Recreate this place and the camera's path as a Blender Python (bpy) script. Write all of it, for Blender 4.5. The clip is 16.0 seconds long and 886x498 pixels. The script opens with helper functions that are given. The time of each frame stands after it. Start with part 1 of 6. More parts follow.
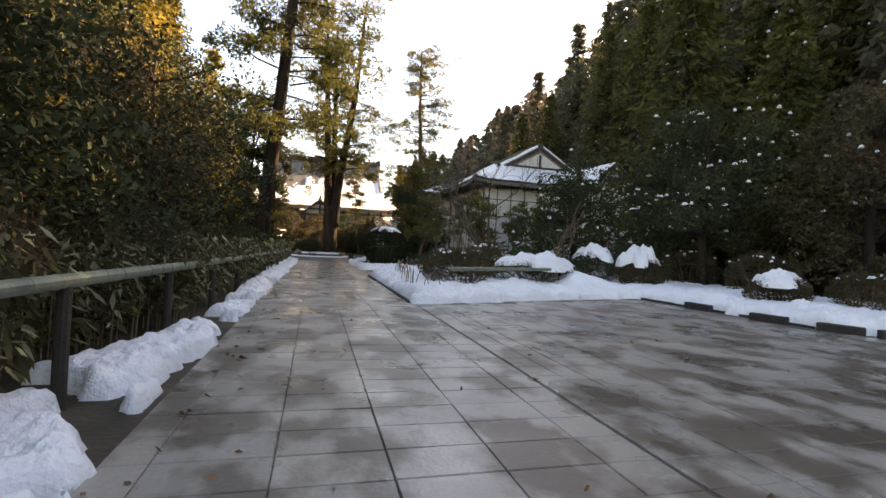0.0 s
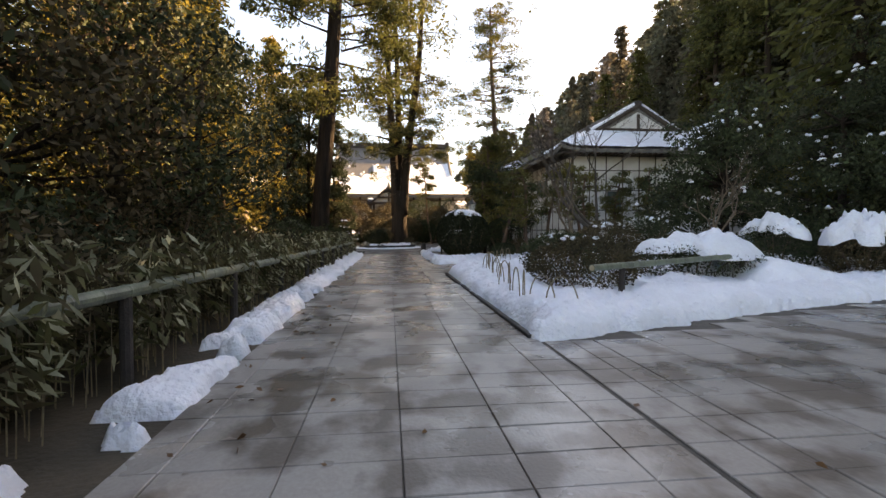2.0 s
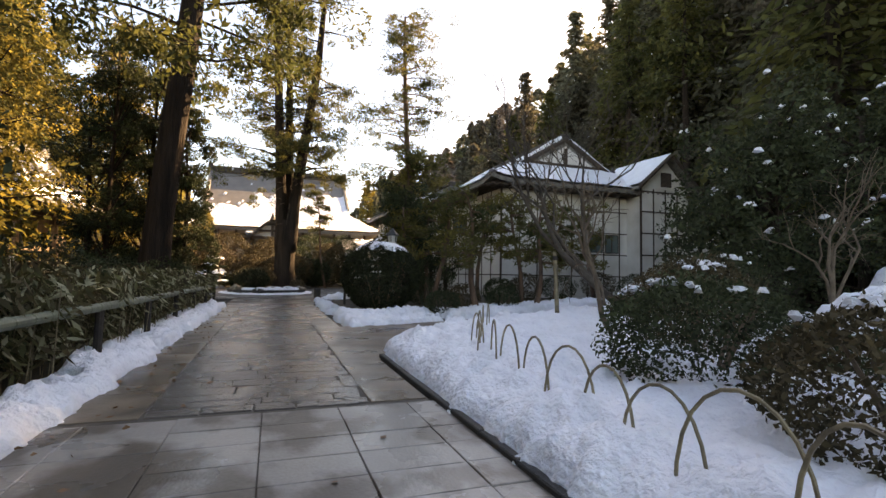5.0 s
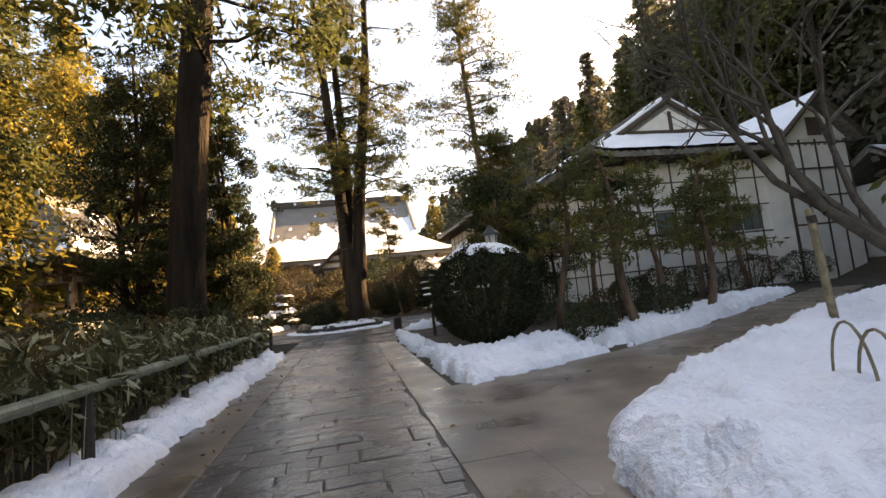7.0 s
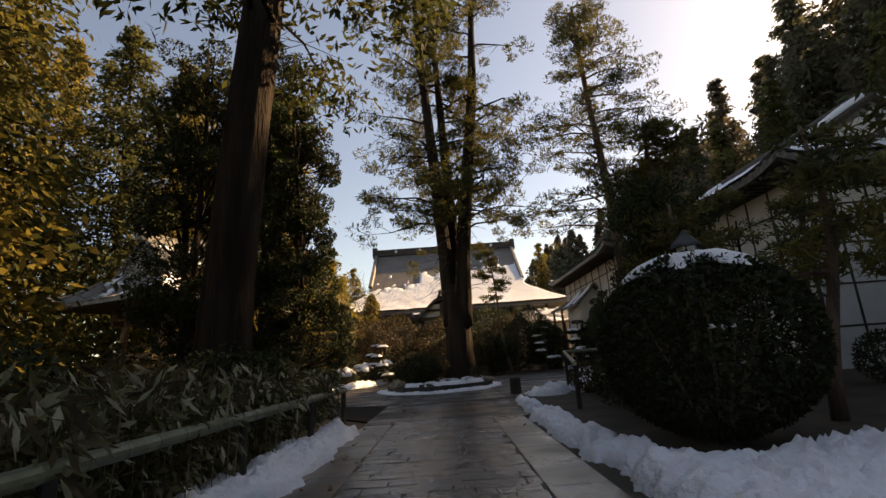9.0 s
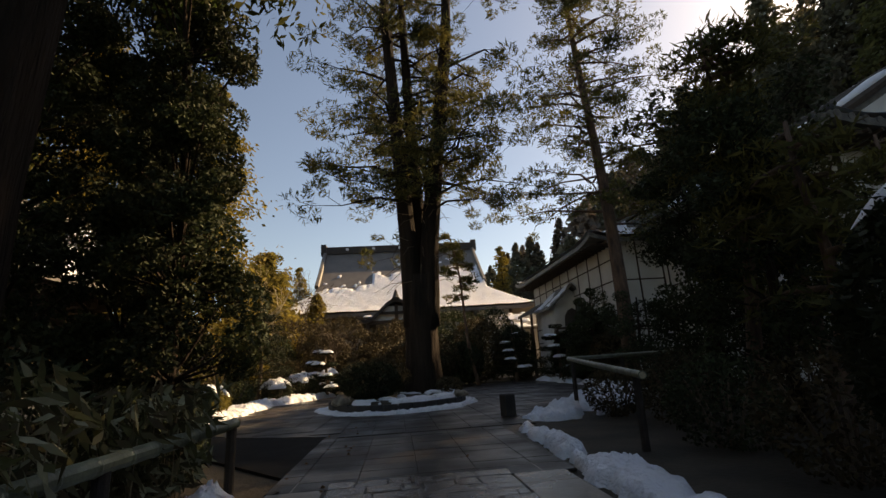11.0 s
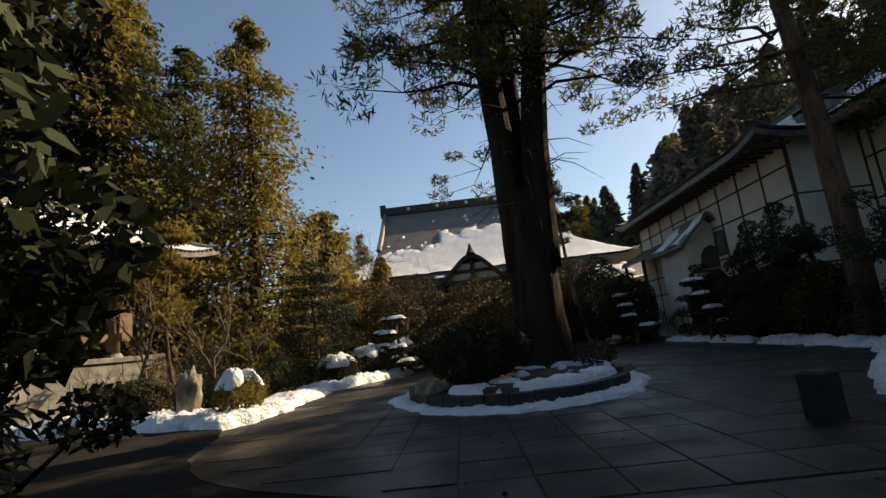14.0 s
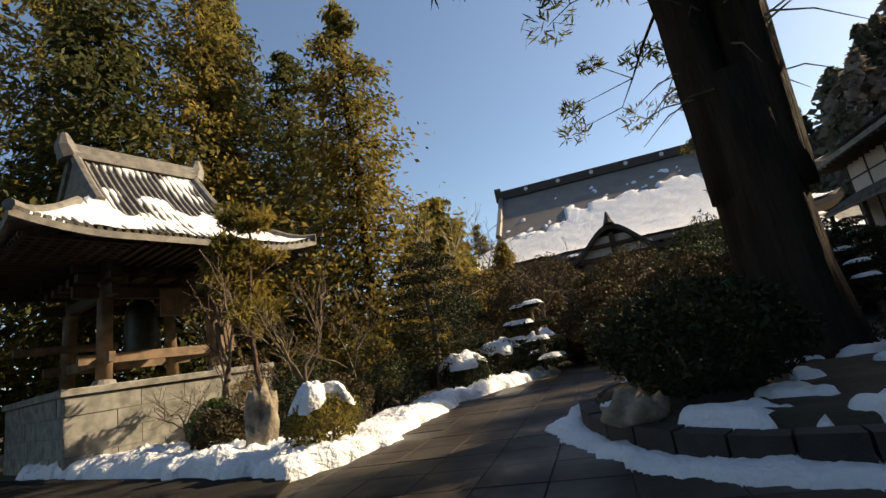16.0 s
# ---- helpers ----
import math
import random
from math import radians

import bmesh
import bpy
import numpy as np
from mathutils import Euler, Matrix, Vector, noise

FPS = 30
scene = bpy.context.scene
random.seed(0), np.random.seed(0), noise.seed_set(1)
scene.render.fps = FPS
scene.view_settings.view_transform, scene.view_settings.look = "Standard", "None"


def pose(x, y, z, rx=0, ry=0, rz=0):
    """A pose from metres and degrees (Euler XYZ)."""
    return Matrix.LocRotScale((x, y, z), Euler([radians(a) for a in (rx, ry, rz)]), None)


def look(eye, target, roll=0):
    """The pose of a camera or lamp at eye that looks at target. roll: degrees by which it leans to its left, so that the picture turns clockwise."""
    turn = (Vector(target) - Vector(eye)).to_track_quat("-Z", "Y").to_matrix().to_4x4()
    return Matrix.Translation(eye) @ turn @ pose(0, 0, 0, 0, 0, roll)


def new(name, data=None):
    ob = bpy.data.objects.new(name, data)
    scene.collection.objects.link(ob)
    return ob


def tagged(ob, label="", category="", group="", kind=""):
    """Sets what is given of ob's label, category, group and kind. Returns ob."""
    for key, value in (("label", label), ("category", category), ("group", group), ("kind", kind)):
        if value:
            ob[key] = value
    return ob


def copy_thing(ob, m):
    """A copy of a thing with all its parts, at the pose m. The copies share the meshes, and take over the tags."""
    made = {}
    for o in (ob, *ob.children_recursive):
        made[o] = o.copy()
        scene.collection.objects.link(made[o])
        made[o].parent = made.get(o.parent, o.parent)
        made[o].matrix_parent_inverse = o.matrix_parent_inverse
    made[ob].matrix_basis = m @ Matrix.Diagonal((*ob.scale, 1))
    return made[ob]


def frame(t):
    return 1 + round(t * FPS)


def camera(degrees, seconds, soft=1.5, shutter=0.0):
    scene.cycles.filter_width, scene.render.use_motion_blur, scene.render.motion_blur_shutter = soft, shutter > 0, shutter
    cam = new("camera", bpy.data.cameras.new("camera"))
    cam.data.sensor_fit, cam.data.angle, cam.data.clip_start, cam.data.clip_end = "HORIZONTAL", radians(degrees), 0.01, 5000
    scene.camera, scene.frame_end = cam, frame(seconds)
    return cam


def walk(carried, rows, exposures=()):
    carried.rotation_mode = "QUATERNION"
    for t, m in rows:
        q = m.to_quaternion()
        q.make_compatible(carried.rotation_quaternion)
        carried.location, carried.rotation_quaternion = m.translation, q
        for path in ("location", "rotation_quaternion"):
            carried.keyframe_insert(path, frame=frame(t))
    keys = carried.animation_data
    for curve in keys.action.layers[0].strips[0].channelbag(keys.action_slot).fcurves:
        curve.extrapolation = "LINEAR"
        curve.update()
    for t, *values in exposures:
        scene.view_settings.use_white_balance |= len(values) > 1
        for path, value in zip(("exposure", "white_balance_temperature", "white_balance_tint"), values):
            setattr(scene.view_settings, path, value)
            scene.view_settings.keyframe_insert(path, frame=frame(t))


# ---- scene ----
cam = camera(86.1, 16.0)
METRES, EYE, TILT, LEAN, TURN = 38.0, 1.37, -0.2, -3.0, -15.1
ROWS = [
    (0.0, 0.0, 0.0, 0.0, 0.0, 0.0, -0.0),
    (0.5, -0.0028, 0.0354, 0.0002, 8.06, 0.17, 2.97),
    (1.0, -0.0106, 0.0697, 0.0009, 6.18, 2.37, 3.29),
    (1.5, -0.017, 0.1032, 0.0002, 11.83, 5.06, 1.16),
    (2.0, -0.0241, 0.1354, 0.0024, 8.68, -1.58, 3.15),
    (2.5, -0.0317, 0.1697, 0.0022, 13.69, 0.34, -0.06),
    (3.0, -0.0414, 0.2006, 0.0032, 4.82, 2.71, -1.82),
    (3.5, -0.0504, 0.2323, 0.0029, 6.19, 1.6, -1.29),
    (4.0, -0.0594, 0.2611, 0.0036, -2.36, 3.0, -0.95),
    (6.5, -0.0917, 0.4276, 0.0043, -2.44, 3.25, 5.52),
    (7.0, -0.101, 0.46, 0.0054, 3.95, 5.8, 9.02),
    (7.5, -0.1073, 0.4944, 0.0061, 15.61, 9.28, 9.56),
    (8.0, -0.1166, 0.5232, 0.0057, 13.14, 8.92, 8.64),
    (8.5, -0.126, 0.5555, 0.0059, 22.53, 12.57, 7.63),
    (9.0, -0.1372, 0.5818, 0.0058, 15.82, 14.11, 6.8),
    (9.5, -0.1469, 0.6135, 0.006, 21.81, 14.0, 8.25),
    (10.0, -0.158, 0.6401, 0.0066, 10.36, 12.41, 8.05),
    (12.5, -0.2107, 0.7788, 0.0106, 9.99, 18.46, 4.52),
    (13.0, -0.2229, 0.8002, 0.0095, 7.15, 16.94, 6.47),
    (13.5, -0.2361, 0.8261, 0.0108, 21.35, 13.73, 11.25),
    (14.0, -0.248, 0.8496, 0.0119, 17.77, 11.91, 8.99),
    (14.5, -0.2602, 0.877, 0.0117, 30.71, 11.23, 9.87),
    (15.0, -0.2722, 0.8995, 0.0129, 26.5, 13.36, 7.92),
    (15.5, -0.2864, 0.9253, 0.0135, 37.38, 15.41, 9.9),
    (16.0, -0.298, 0.9462, 0.0137, 33.34, 14.3, 11.84),
]
EXPOSURES = [(0.0, 2.45, 10700, 19), (4.0, 2.35, 9900, 19), (6.5, 2.65, 11000, 19), (7.5, 2.4, 10800, 19), (8.5, 1.5, 10200, 19), (9.5, 0.8, 9800, 19), (10.0, 0.65, 9300, 17), (12.5, 0.75, 8300, 13), (13.5, 0.55, 7500, 7), (14.5, 0.6, 7200, 9), (16.0, 0.8, 7100, 9)]
walk(cam, [(t, pose(0, 0, EYE, TILT, LEAN, TURN) @ pose(METRES * x, METRES * y, METRES * z, 90 + pitch, roll, yaw)) for t, x, y, z, yaw, pitch, roll in ROWS], EXPOSURES)

# ---- sky and sun ----
SUN_AZ, SUN_EL = 56.0, 32.5          # degrees from +y towards +x, and above the horizon
world = bpy.data.worlds.new("sky")
scene.world = world
world.use_nodes = True
wn, wl = world.node_tree.nodes, world.node_tree.links
sky = wn.new("ShaderNodeTexSky")
sky.sky_type, sky.sun_disc = "NISHITA", False
sky.sun_elevation, sky.sun_rotation = radians(SUN_EL), radians(SUN_AZ)
sky.air_density, sky.dust_density, sky.ozone_density = 1.0, 0.6, 2.2
wl.new(sky.outputs[0], wn["Background"].inputs[0])
wn["Background"].inputs[1].default_value = 0.1
sun = new("sun", bpy.data.lights.new("sun", "SUN"))
sun.data.energy, sun.data.angle, sun.data.color = 5.0, radians(0.6), (1.0, 0.82, 0.58)
_a, _e = radians(SUN_AZ), radians(SUN_EL)
SUN_DIR = Vector((math.sin(_a) * math.cos(_e), math.cos(_a) * math.cos(_e), math.sin(_e)))
sun.matrix_world = look(SUN_DIR * 60, (0, 0, 0))

# ---- materials ----
def mat(name, base, rough=0.8, var=0.35, scale=6.0, fine=60.0, bump=0.3, tint=None, metal=0.0, island=0.0, obj=0.0,
        spec=0.5, trans=0.0, wet=0.0, stretch=1.0, relief=0.02):
    """A two-scale procedural surface: base colour, coarse stains towards tint, fine grain, bump."""
    m = bpy.data.materials.new(name)
    m.use_nodes = True
    n, l = m.node_tree.nodes, m.node_tree.links
    b = n["Principled BSDF"]
    tc = n.new("ShaderNodeTexCoord")
    n1, n2 = n.new("ShaderNodeTexNoise"), n.new("ShaderNodeTexNoise")
    n1.inputs["Scale"].default_value, n2.inputs["Scale"].default_value = scale, fine
    n1.inputs["Detail"].default_value, n2.inputs["Detail"].default_value = 4.0, 3.0
    geo = n.new("ShaderNodeNewGeometry")
    place = n.new("ShaderNodeMapping")
    place.inputs["Scale"].default_value = (1, 1, stretch)
    l.new(geo.outputs["Position"], place.inputs["Vector"])
    for q in (n1, n2):
        l.new(place.outputs["Vector"], q.inputs["Vector"])
    dark = tint if tint else tuple(c * (1 - var) for c in base)
    ramp = n.new("ShaderNodeValToRGB")
    ramp.color_ramp.elements[0].position, ramp.color_ramp.elements[1].position = 0.35, 0.65
    ramp.color_ramp.elements[0].color, ramp.color_ramp.elements[1].color = (*dark, 1), (*base, 1)
    l.new(n1.outputs["Fac"], ramp.inputs["Fac"])
    grain = n.new("ShaderNodeMath")
    grain.operation = "MULTIPLY_ADD"
    grain.inputs[1].default_value, grain.inputs[2].default_value = var * 1.2, 1.0 - var * 0.6
    l.new(n2.outputs["Fac"], grain.inputs[0])
    last = grain.outputs[0]
    for amount, source in ((island, geo.outputs["Random Per Island"]), (obj, None)):
        if not amount:
            continue
        if source is None:
            source = n.new("ShaderNodeObjectInfo").outputs["Random"]
        f = n.new("ShaderNodeMath")
        f.operation = "MULTIPLY_ADD"
        f.inputs[1].default_value, f.inputs[2].default_value = amount * 2, 1 - amount
        l.new(source, f.inputs[0])
        g = n.new("ShaderNodeMath")
        g.operation = "MULTIPLY"
        l.new(last, g.inputs[0]), l.new(f.outputs[0], g.inputs[1])
        last = g.outputs[0]
    mix = n.new("ShaderNodeMix")
    mix.data_type, mix.blend_type = "RGBA", "MULTIPLY"
    mix.inputs["Factor"].default_value = 1.0
    l.new(ramp.outputs["Color"], mix.inputs["A"]), l.new(last, mix.inputs["B"])
    l.new(mix.outputs["Result"], b.inputs["Base Color"])
    b.inputs["Roughness"].default_value, b.inputs["Metallic"].default_value = rough, metal
    b.inputs["Specular IOR Level"].default_value = spec
    if wet:
        r2 = n.new("ShaderNodeMapRange")
        r2.inputs["From Min"].default_value, r2.inputs["From Max"].default_value = 0.38, 0.62
        r2.inputs["To Min"].default_value, r2.inputs["To Max"].default_value = rough - wet, rough
        n3 = n.new("ShaderNodeTexNoise")
        n3.inputs["Scale"].default_value, n3.inputs["Detail"].default_value = 0.9, 5.0
        l.new(geo.outputs["Position"], n3.inputs["Vector"])
        l.new(n3.outputs["Fac"], r2.inputs["Value"]), l.new(r2.outputs["Result"], b.inputs["Roughness"])
    if bump:
        bp = n.new("ShaderNodeBump")
        bp.inputs["Strength"].default_value, bp.inputs["Distance"].default_value = bump, relief
        l.new(n2.outputs["Fac"], bp.inputs["Height"]), l.new(bp.outputs["Normal"], b.inputs["Normal"])
    if trans:
        tr = n.new("ShaderNodeBsdfTranslucent")
        l.new(mix.outputs["Result"], tr.inputs["Color"])
        ms = n.new("ShaderNodeMixShader")
        ms.inputs[0].default_value = trans
        l.new(b.outputs[0], ms.inputs[1]), l.new(tr.outputs[0], ms.inputs[2])
        l.new(ms.outputs[0], n["Material Output"].inputs["Surface"])
    return m


SNOW = mat("snow", (0.86, 0.88, 0.92), 0.6, 0.08, 1.5, 15, 0.8, relief=0.06)
SNOW.node_tree.nodes["Principled BSDF"].inputs["Subsurface Weight"].default_value = 0.25
SNOW.node_tree.nodes["Principled BSDF"].inputs["Subsurface Radius"].default_value = (0.04, 0.05, 0.06)
PAVE = mat("wet_concrete_paver", (0.3, 0.275, 0.245), 0.5, 0.3, 1.5, 35, 0.15, tint=(0.12, 0.098, 0.078), obj=0.12, wet=0.3)
PAVE.node_tree.nodes["Mapping"].inputs["Scale"].default_value = (1.1, 0.8, 1)   # stains run along the path
PAVE.node_tree.nodes["Color Ramp"].color_ramp.elements[0].position = 0.44
PAVE.node_tree.nodes["Color Ramp"].color_ramp.elements[1].position = 0.55
# wet brown paver, darkened further: the plaza's shade is mixed into its colour
SHADEPAVE = mat("wet_shaded_paver", (0.055, 0.046, 0.039), 0.6, 0.35, 1.2, 35, 0.15, tint=(0.03, 0.025, 0.02), obj=0.14, wet=0.3, spec=0.13)
FLAG = mat("wet_flagstone", (0.12, 0.1, 0.085), 0.36, 0.4, 2.0, 22, 0.5, tint=(0.075, 0.062, 0.052), island=0.08, wet=0.25)
BAND = mat("wet_brown_concrete", (0.2, 0.148, 0.1), 0.46, 0.35, 1.5, 30, 0.2, tint=(0.085, 0.065, 0.045), wet=0.22)
JOINT = mat("dark_joint", (0.1, 0.086, 0.07), 0.8, 0.4, 4, 50, 0.4)
ASPHALT = mat("damp_asphalt", (0.026, 0.024, 0.022), 0.9, 0.4, 2.0, 120, 0.4, spec=0.1)
EARTH = mat("leaf_litter_earth", (0.075, 0.058, 0.038), 0.95, 0.5, 1.2, 18, 0.8, tint=(0.035, 0.03, 0.02))
KERB = mat("dark_kerb_stone", (0.04, 0.037, 0.034), 0.75, 0.4, 5, 50, 0.5)
STONE = mat("grey_granite", (0.29, 0.28, 0.25), 0.8, 0.3, 4, 70, 0.4, tint=(0.15, 0.145, 0.125))
ROCK = mat("rough_standing_rock", (0.34, 0.29, 0.22), 0.85, 0.4, 5, 25, 0.8, tint=(0.15, 0.12, 0.09))
BARK = mat("cedar_bark", (0.048, 0.034, 0.025), 0.95, 0.5, 4, 22, 1.0, tint=(0.022, 0.016, 0.012), stretch=0.12, relief=0.08, spec=0.15)
PINEBARK = mat("pine_bark", (0.19, 0.115, 0.075), 0.95, 0.5, 5, 20, 1.0, tint=(0.07, 0.046, 0.036), stretch=0.25, relief=0.06)
TWIG = mat("grey_twig", (0.17, 0.125, 0.085), 0.9, 0.4, 6, 40, 0.5)
BAMBOO = mat("green_weathered_bamboo", (0.17, 0.2, 0.13), 0.45, 0.35, 5, 40, 0.2, tint=(0.1, 0.115, 0.08))
MAPLEBARK = mat("dark_maple_bark", (0.085, 0.068, 0.052), 0.9, 0.45, 6, 40, 0.5, tint=(0.045, 0.036, 0.028))
CUTEND = mat("pale_bamboo_end", (0.5, 0.42, 0.27), 0.7, 0.25, 10, 60, 0.2)
POST = mat("charred_post_wood", (0.045, 0.036, 0.03), 0.85, 0.4, 8, 60, 0.5)
CANE = mat("split_bamboo", (0.3, 0.24, 0.14), 0.6, 0.4, 8, 60, 0.3, tint=(0.14, 0.11, 0.07))
PLASTER = mat("white_plaster", (0.72, 0.7, 0.66), 0.9, 0.12, 0.8, 40, 0.1, tint=(0.6, 0.57, 0.52))
TIMBER = mat("dark_timber", (0.075, 0.052, 0.037), 0.8, 0.4, 4, 40, 0.3)
PALEWOOD = mat("weathered_cypress_wood", (0.25, 0.165, 0.1), 0.75, 0.35, 3, 45, 0.3, tint=(0.12, 0.08, 0.05))
ROOFTILE = mat("grey_clay_roof_tile", (0.21, 0.195, 0.17), 0.6, 0.35, 4, 30, 0.4, tint=(0.11, 0.1, 0.09), island=0.15)
COPPER = mat("brown_grey_sheet_roof", (0.2, 0.175, 0.145), 0.55, 0.2, 0.7, 14, 0.15, tint=(0.15, 0.13, 0.11))
RIDGE = mat("dark_ridge", (0.06, 0.05, 0.043), 0.7, 0.3, 2, 20, 0.3)
GLASS = mat("grey_window_glass", (0.12, 0.16, 0.15), 0.08, 0.2, 1, 9, 0.0, spec=0.8)
METAL = mat("dark_metal", (0.05, 0.055, 0.055), 0.5, 0.3, 6, 50, 0.2, metal=0.6)
LAMPGLASS = mat("milky_lamp_glass", (0.55, 0.55, 0.5), 0.3, 0.1, 5, 30, 0.0)
BRONZE = mat("aged_bronze", (0.07, 0.075, 0.06), 0.55, 0.3, 4, 30, 0.2, metal=0.7)
DARKLEAF = mat("dark_evergreen_leaf", (0.052, 0.068, 0.03), 0.6, 0.35, 1.2, 9, 0, tint=(0.036, 0.041, 0.021), island=0.45, trans=0.15)
BROWNLEAF = mat("brownish_hedge_leaf", (0.1, 0.074, 0.038), 0.65, 0.35, 1.2, 9, 0, tint=(0.055, 0.046, 0.024), island=0.5, trans=0.16)
GOLDLEAF = mat("golden_cedar_leaf", (0.31, 0.23, 0.055), 0.65, 0.35, 0.5, 6, 0, tint=(0.13, 0.12, 0.035), island=0.4, trans=0.5)
CEDARLEAF = mat("green_cedar_leaf", (0.12, 0.115, 0.036), 0.65, 0.35, 0.4, 6, 0, tint=(0.06, 0.07, 0.026), island=0.4, trans=0.45)
PINELEAF = mat("pine_needles", (0.17, 0.145, 0.042), 0.6, 0.35, 0.6, 6, 0, tint=(0.06, 0.075, 0.032), island=0.4, trans=0.4)
HILLLEAF = mat("far_conifer_leaf", (0.12, 0.125, 0.085), 0.8, 0.35, 0.1, 2, 0, tint=(0.11, 0.09, 0.065), island=0.4, trans=0.45)
HILLTWIG = mat("far_bare_twigs", (0.2, 0.165, 0.135), 0.9, 0.3, 0.2, 3, 0, tint=(0.14, 0.11, 0.09), island=0.4, trans=0.2)
BRIGHTLEAF = mat("bright_green_leaf", (0.1, 0.15, 0.03), 0.5, 0.35, 1.2, 9, 0, tint=(0.05, 0.085, 0.02), island=0.45, trans=0.35)
SASA = mat("bamboo_grass_leaf", (0.095, 0.1, 0.04), 0.55, 0.3, 3, 20, 0, tint=(0.075, 0.055, 0.03), island=0.4, trans=0.25)
SASAPALE = mat("pale_bamboo_grass_leaf", (0.42, 0.41, 0.28), 0.55, 0.3, 3, 20, 0, tint=(0.27, 0.27, 0.16), island=0.3, trans=0.25)
DRYLEAF = mat("fallen_dry_leaf", (0.22, 0.11, 0.05), 0.7, 0.3, 5, 30, 0, island=0.4)
TOPIARY = mat("clipped_dark_leaf", (0.032, 0.04, 0.018), 0.65, 0.3, 2, 14, 0, tint=(0.022, 0.026, 0.013), island=0.4, trans=0.12)
BEIGE = mat("beige_render_wall", (0.5, 0.38, 0.28), 0.85, 0.15, 1.5, 40, 0.15)
SIGNWHITE = mat("white_signboard", (0.7, 0.71, 0.72), 0.6, 0.08, 3, 30, 0.0)
INK = mat("sign_ink", (0.05, 0.05, 0.05), 0.7, 0.1, 5, 40, 0.0)

for _m in (DARKLEAF, BROWNLEAF, GOLDLEAF, CEDARLEAF, PINELEAF, HILLLEAF, TOPIARY, SASA, SASAPALE):
    _m.node_tree.nodes["Principled BSDF"].inputs["Specular IOR Level"].default_value = 0.2
    _m.node_tree.nodes["Principled BSDF"].inputs["Roughness"].default_value = 0.75

# ---- mesh helpers ----
rng = np.random.default_rng(7)


class Mesh:
    """Collects verts and faces of one mesh."""
    def __init__(self):
        self.v, self.f = [], []

    def add(self, verts, faces):
        k = len(self.v)
        self.v.extend(tuple(map(float, p)) for p in verts)
        self.f.extend(tuple(k + i for i in q) for q in faces)
        return self

    def box(self, x0, y0, z0, x1, y1, z1, bev=0.0):
        if bev <= 0:
            v = [(x, y, z) for z in (z0, z1) for x, y in ((x0, y0), (x1, y0), (x1, y1), (x0, y1))]
            return self.add(v, [(3, 2, 1, 0), (4, 5, 6, 7), (0, 1, 5, 4), (1, 2, 6, 5), (2, 3, 7, 6), (3, 0, 4, 7)])
        b = bev
        v = [(x, y, z0) for x, y in ((x0, y0), (x1, y0), (x1, y1), (x0, y1))]
        v += [(x, y, z1 - b) for x, y in ((x0, y0), (x1, y0), (x1, y1), (x0, y1))]
        v += [(x, y, z1) for x, y in ((x0 + b, y0 + b), (x1 - b, y0 + b), (x1 - b, y1 - b), (x0 + b, y1 - b))]
        f = [(3, 2, 1, 0), (8, 9, 10, 11)]
        for i in range(4):
            j = (i + 1) % 4
            f += [(i, j, 4 + j, 4 + i), (4 + i, 4 + j, 8 + j, 8 + i)]
        return self.add(v, f)

    def tube(self, pts, radii, seg=8, cap=True, rough=0.0, ridge=0.0):
        pts = [Vector(p) for p in pts]
        k, n = len(self.v), len(pts)
        side = None
        fold = [1 + ridge * (rng.random() - 0.5) for s in range(seg)]
        for i, p in enumerate(pts):
            d = (pts[min(i + 1, n - 1)] - pts[max(i - 1, 0)]).normalized()
            if side is None:
                side = d.orthogonal().normalized()
            side = (side - d * side.dot(d)).normalized()
            up = d.cross(side)
            r = radii[i] if hasattr(radii, "__len__") else radii
            for s in range(seg):
                a = 2 * math.pi * s / seg
                w = r * (1 + rough * (rng.random() - 0.5)) * fold[s]
                self.v.append(tuple(p + side * (w * math.cos(a)) + up * (w * math.sin(a))))
        for i in range(n - 1):
            for s in range(seg):
                a, b = k + i * seg + s, k + i * seg + (s + 1) % seg
                self.f.append((a, b, b + seg, a + seg))
        if cap:
            self.f.append(tuple(k + s for s in reversed(range(seg))))
            self.f.append(tuple(k + (n - 1) * seg + s for s in range(seg)))
        return self

    def data(self, name, material, smooth=False):
        me = bpy.data.meshes.new(name)
        me.from_pydata(self.v, [], self.f)
        me.materials.append(material)
        if smooth:
            me.polygons.foreach_set("use_smooth", [True] * len(me.polygons))
        me.update()
        return me


def put(name, mesh, material, parent=None, label="", smooth=False, at=None):
    """One mesh object, under a thing where parent is given."""
    ob = new(name, mesh.data(name, material, smooth) if isinstance(mesh, Mesh) else mesh)
    if parent:
        ob.parent = parent
    if at is not None:
        ob.matrix_basis = at
    if label:
        ob["label"] = label
    return ob


def thing(name, label, category, m=None, group="", kind=""):
    ob = tagged(new(name), label, category, group, kind)
    ob.empty_display_size = 0.2
    if m is not None:
        ob.matrix_basis = m
    return ob


def quads(verts, material, name):
    """A mesh of loose quads from an array (n, 4, 3)."""
    n = len(verts)
    me = bpy.data.meshes.new(name)
    me.vertices.add(n * 4), me.loops.add(n * 4), me.polygons.add(n)
    me.vertices.foreach_set("co", np.ascontiguousarray(verts, np.float32).ravel())
    me.loops.foreach_set("vertex_index", np.arange(n * 4, dtype=np.int32))
    me.polygons.foreach_set("loop_start", np.arange(0, n * 4, 4, dtype=np.int32))
    me.materials.append(material)
    me.update(calc_edges=True)
    return me


def unit(a):
    return a / np.maximum(np.linalg.norm(a, axis=-1, keepdims=True), 1e-9)


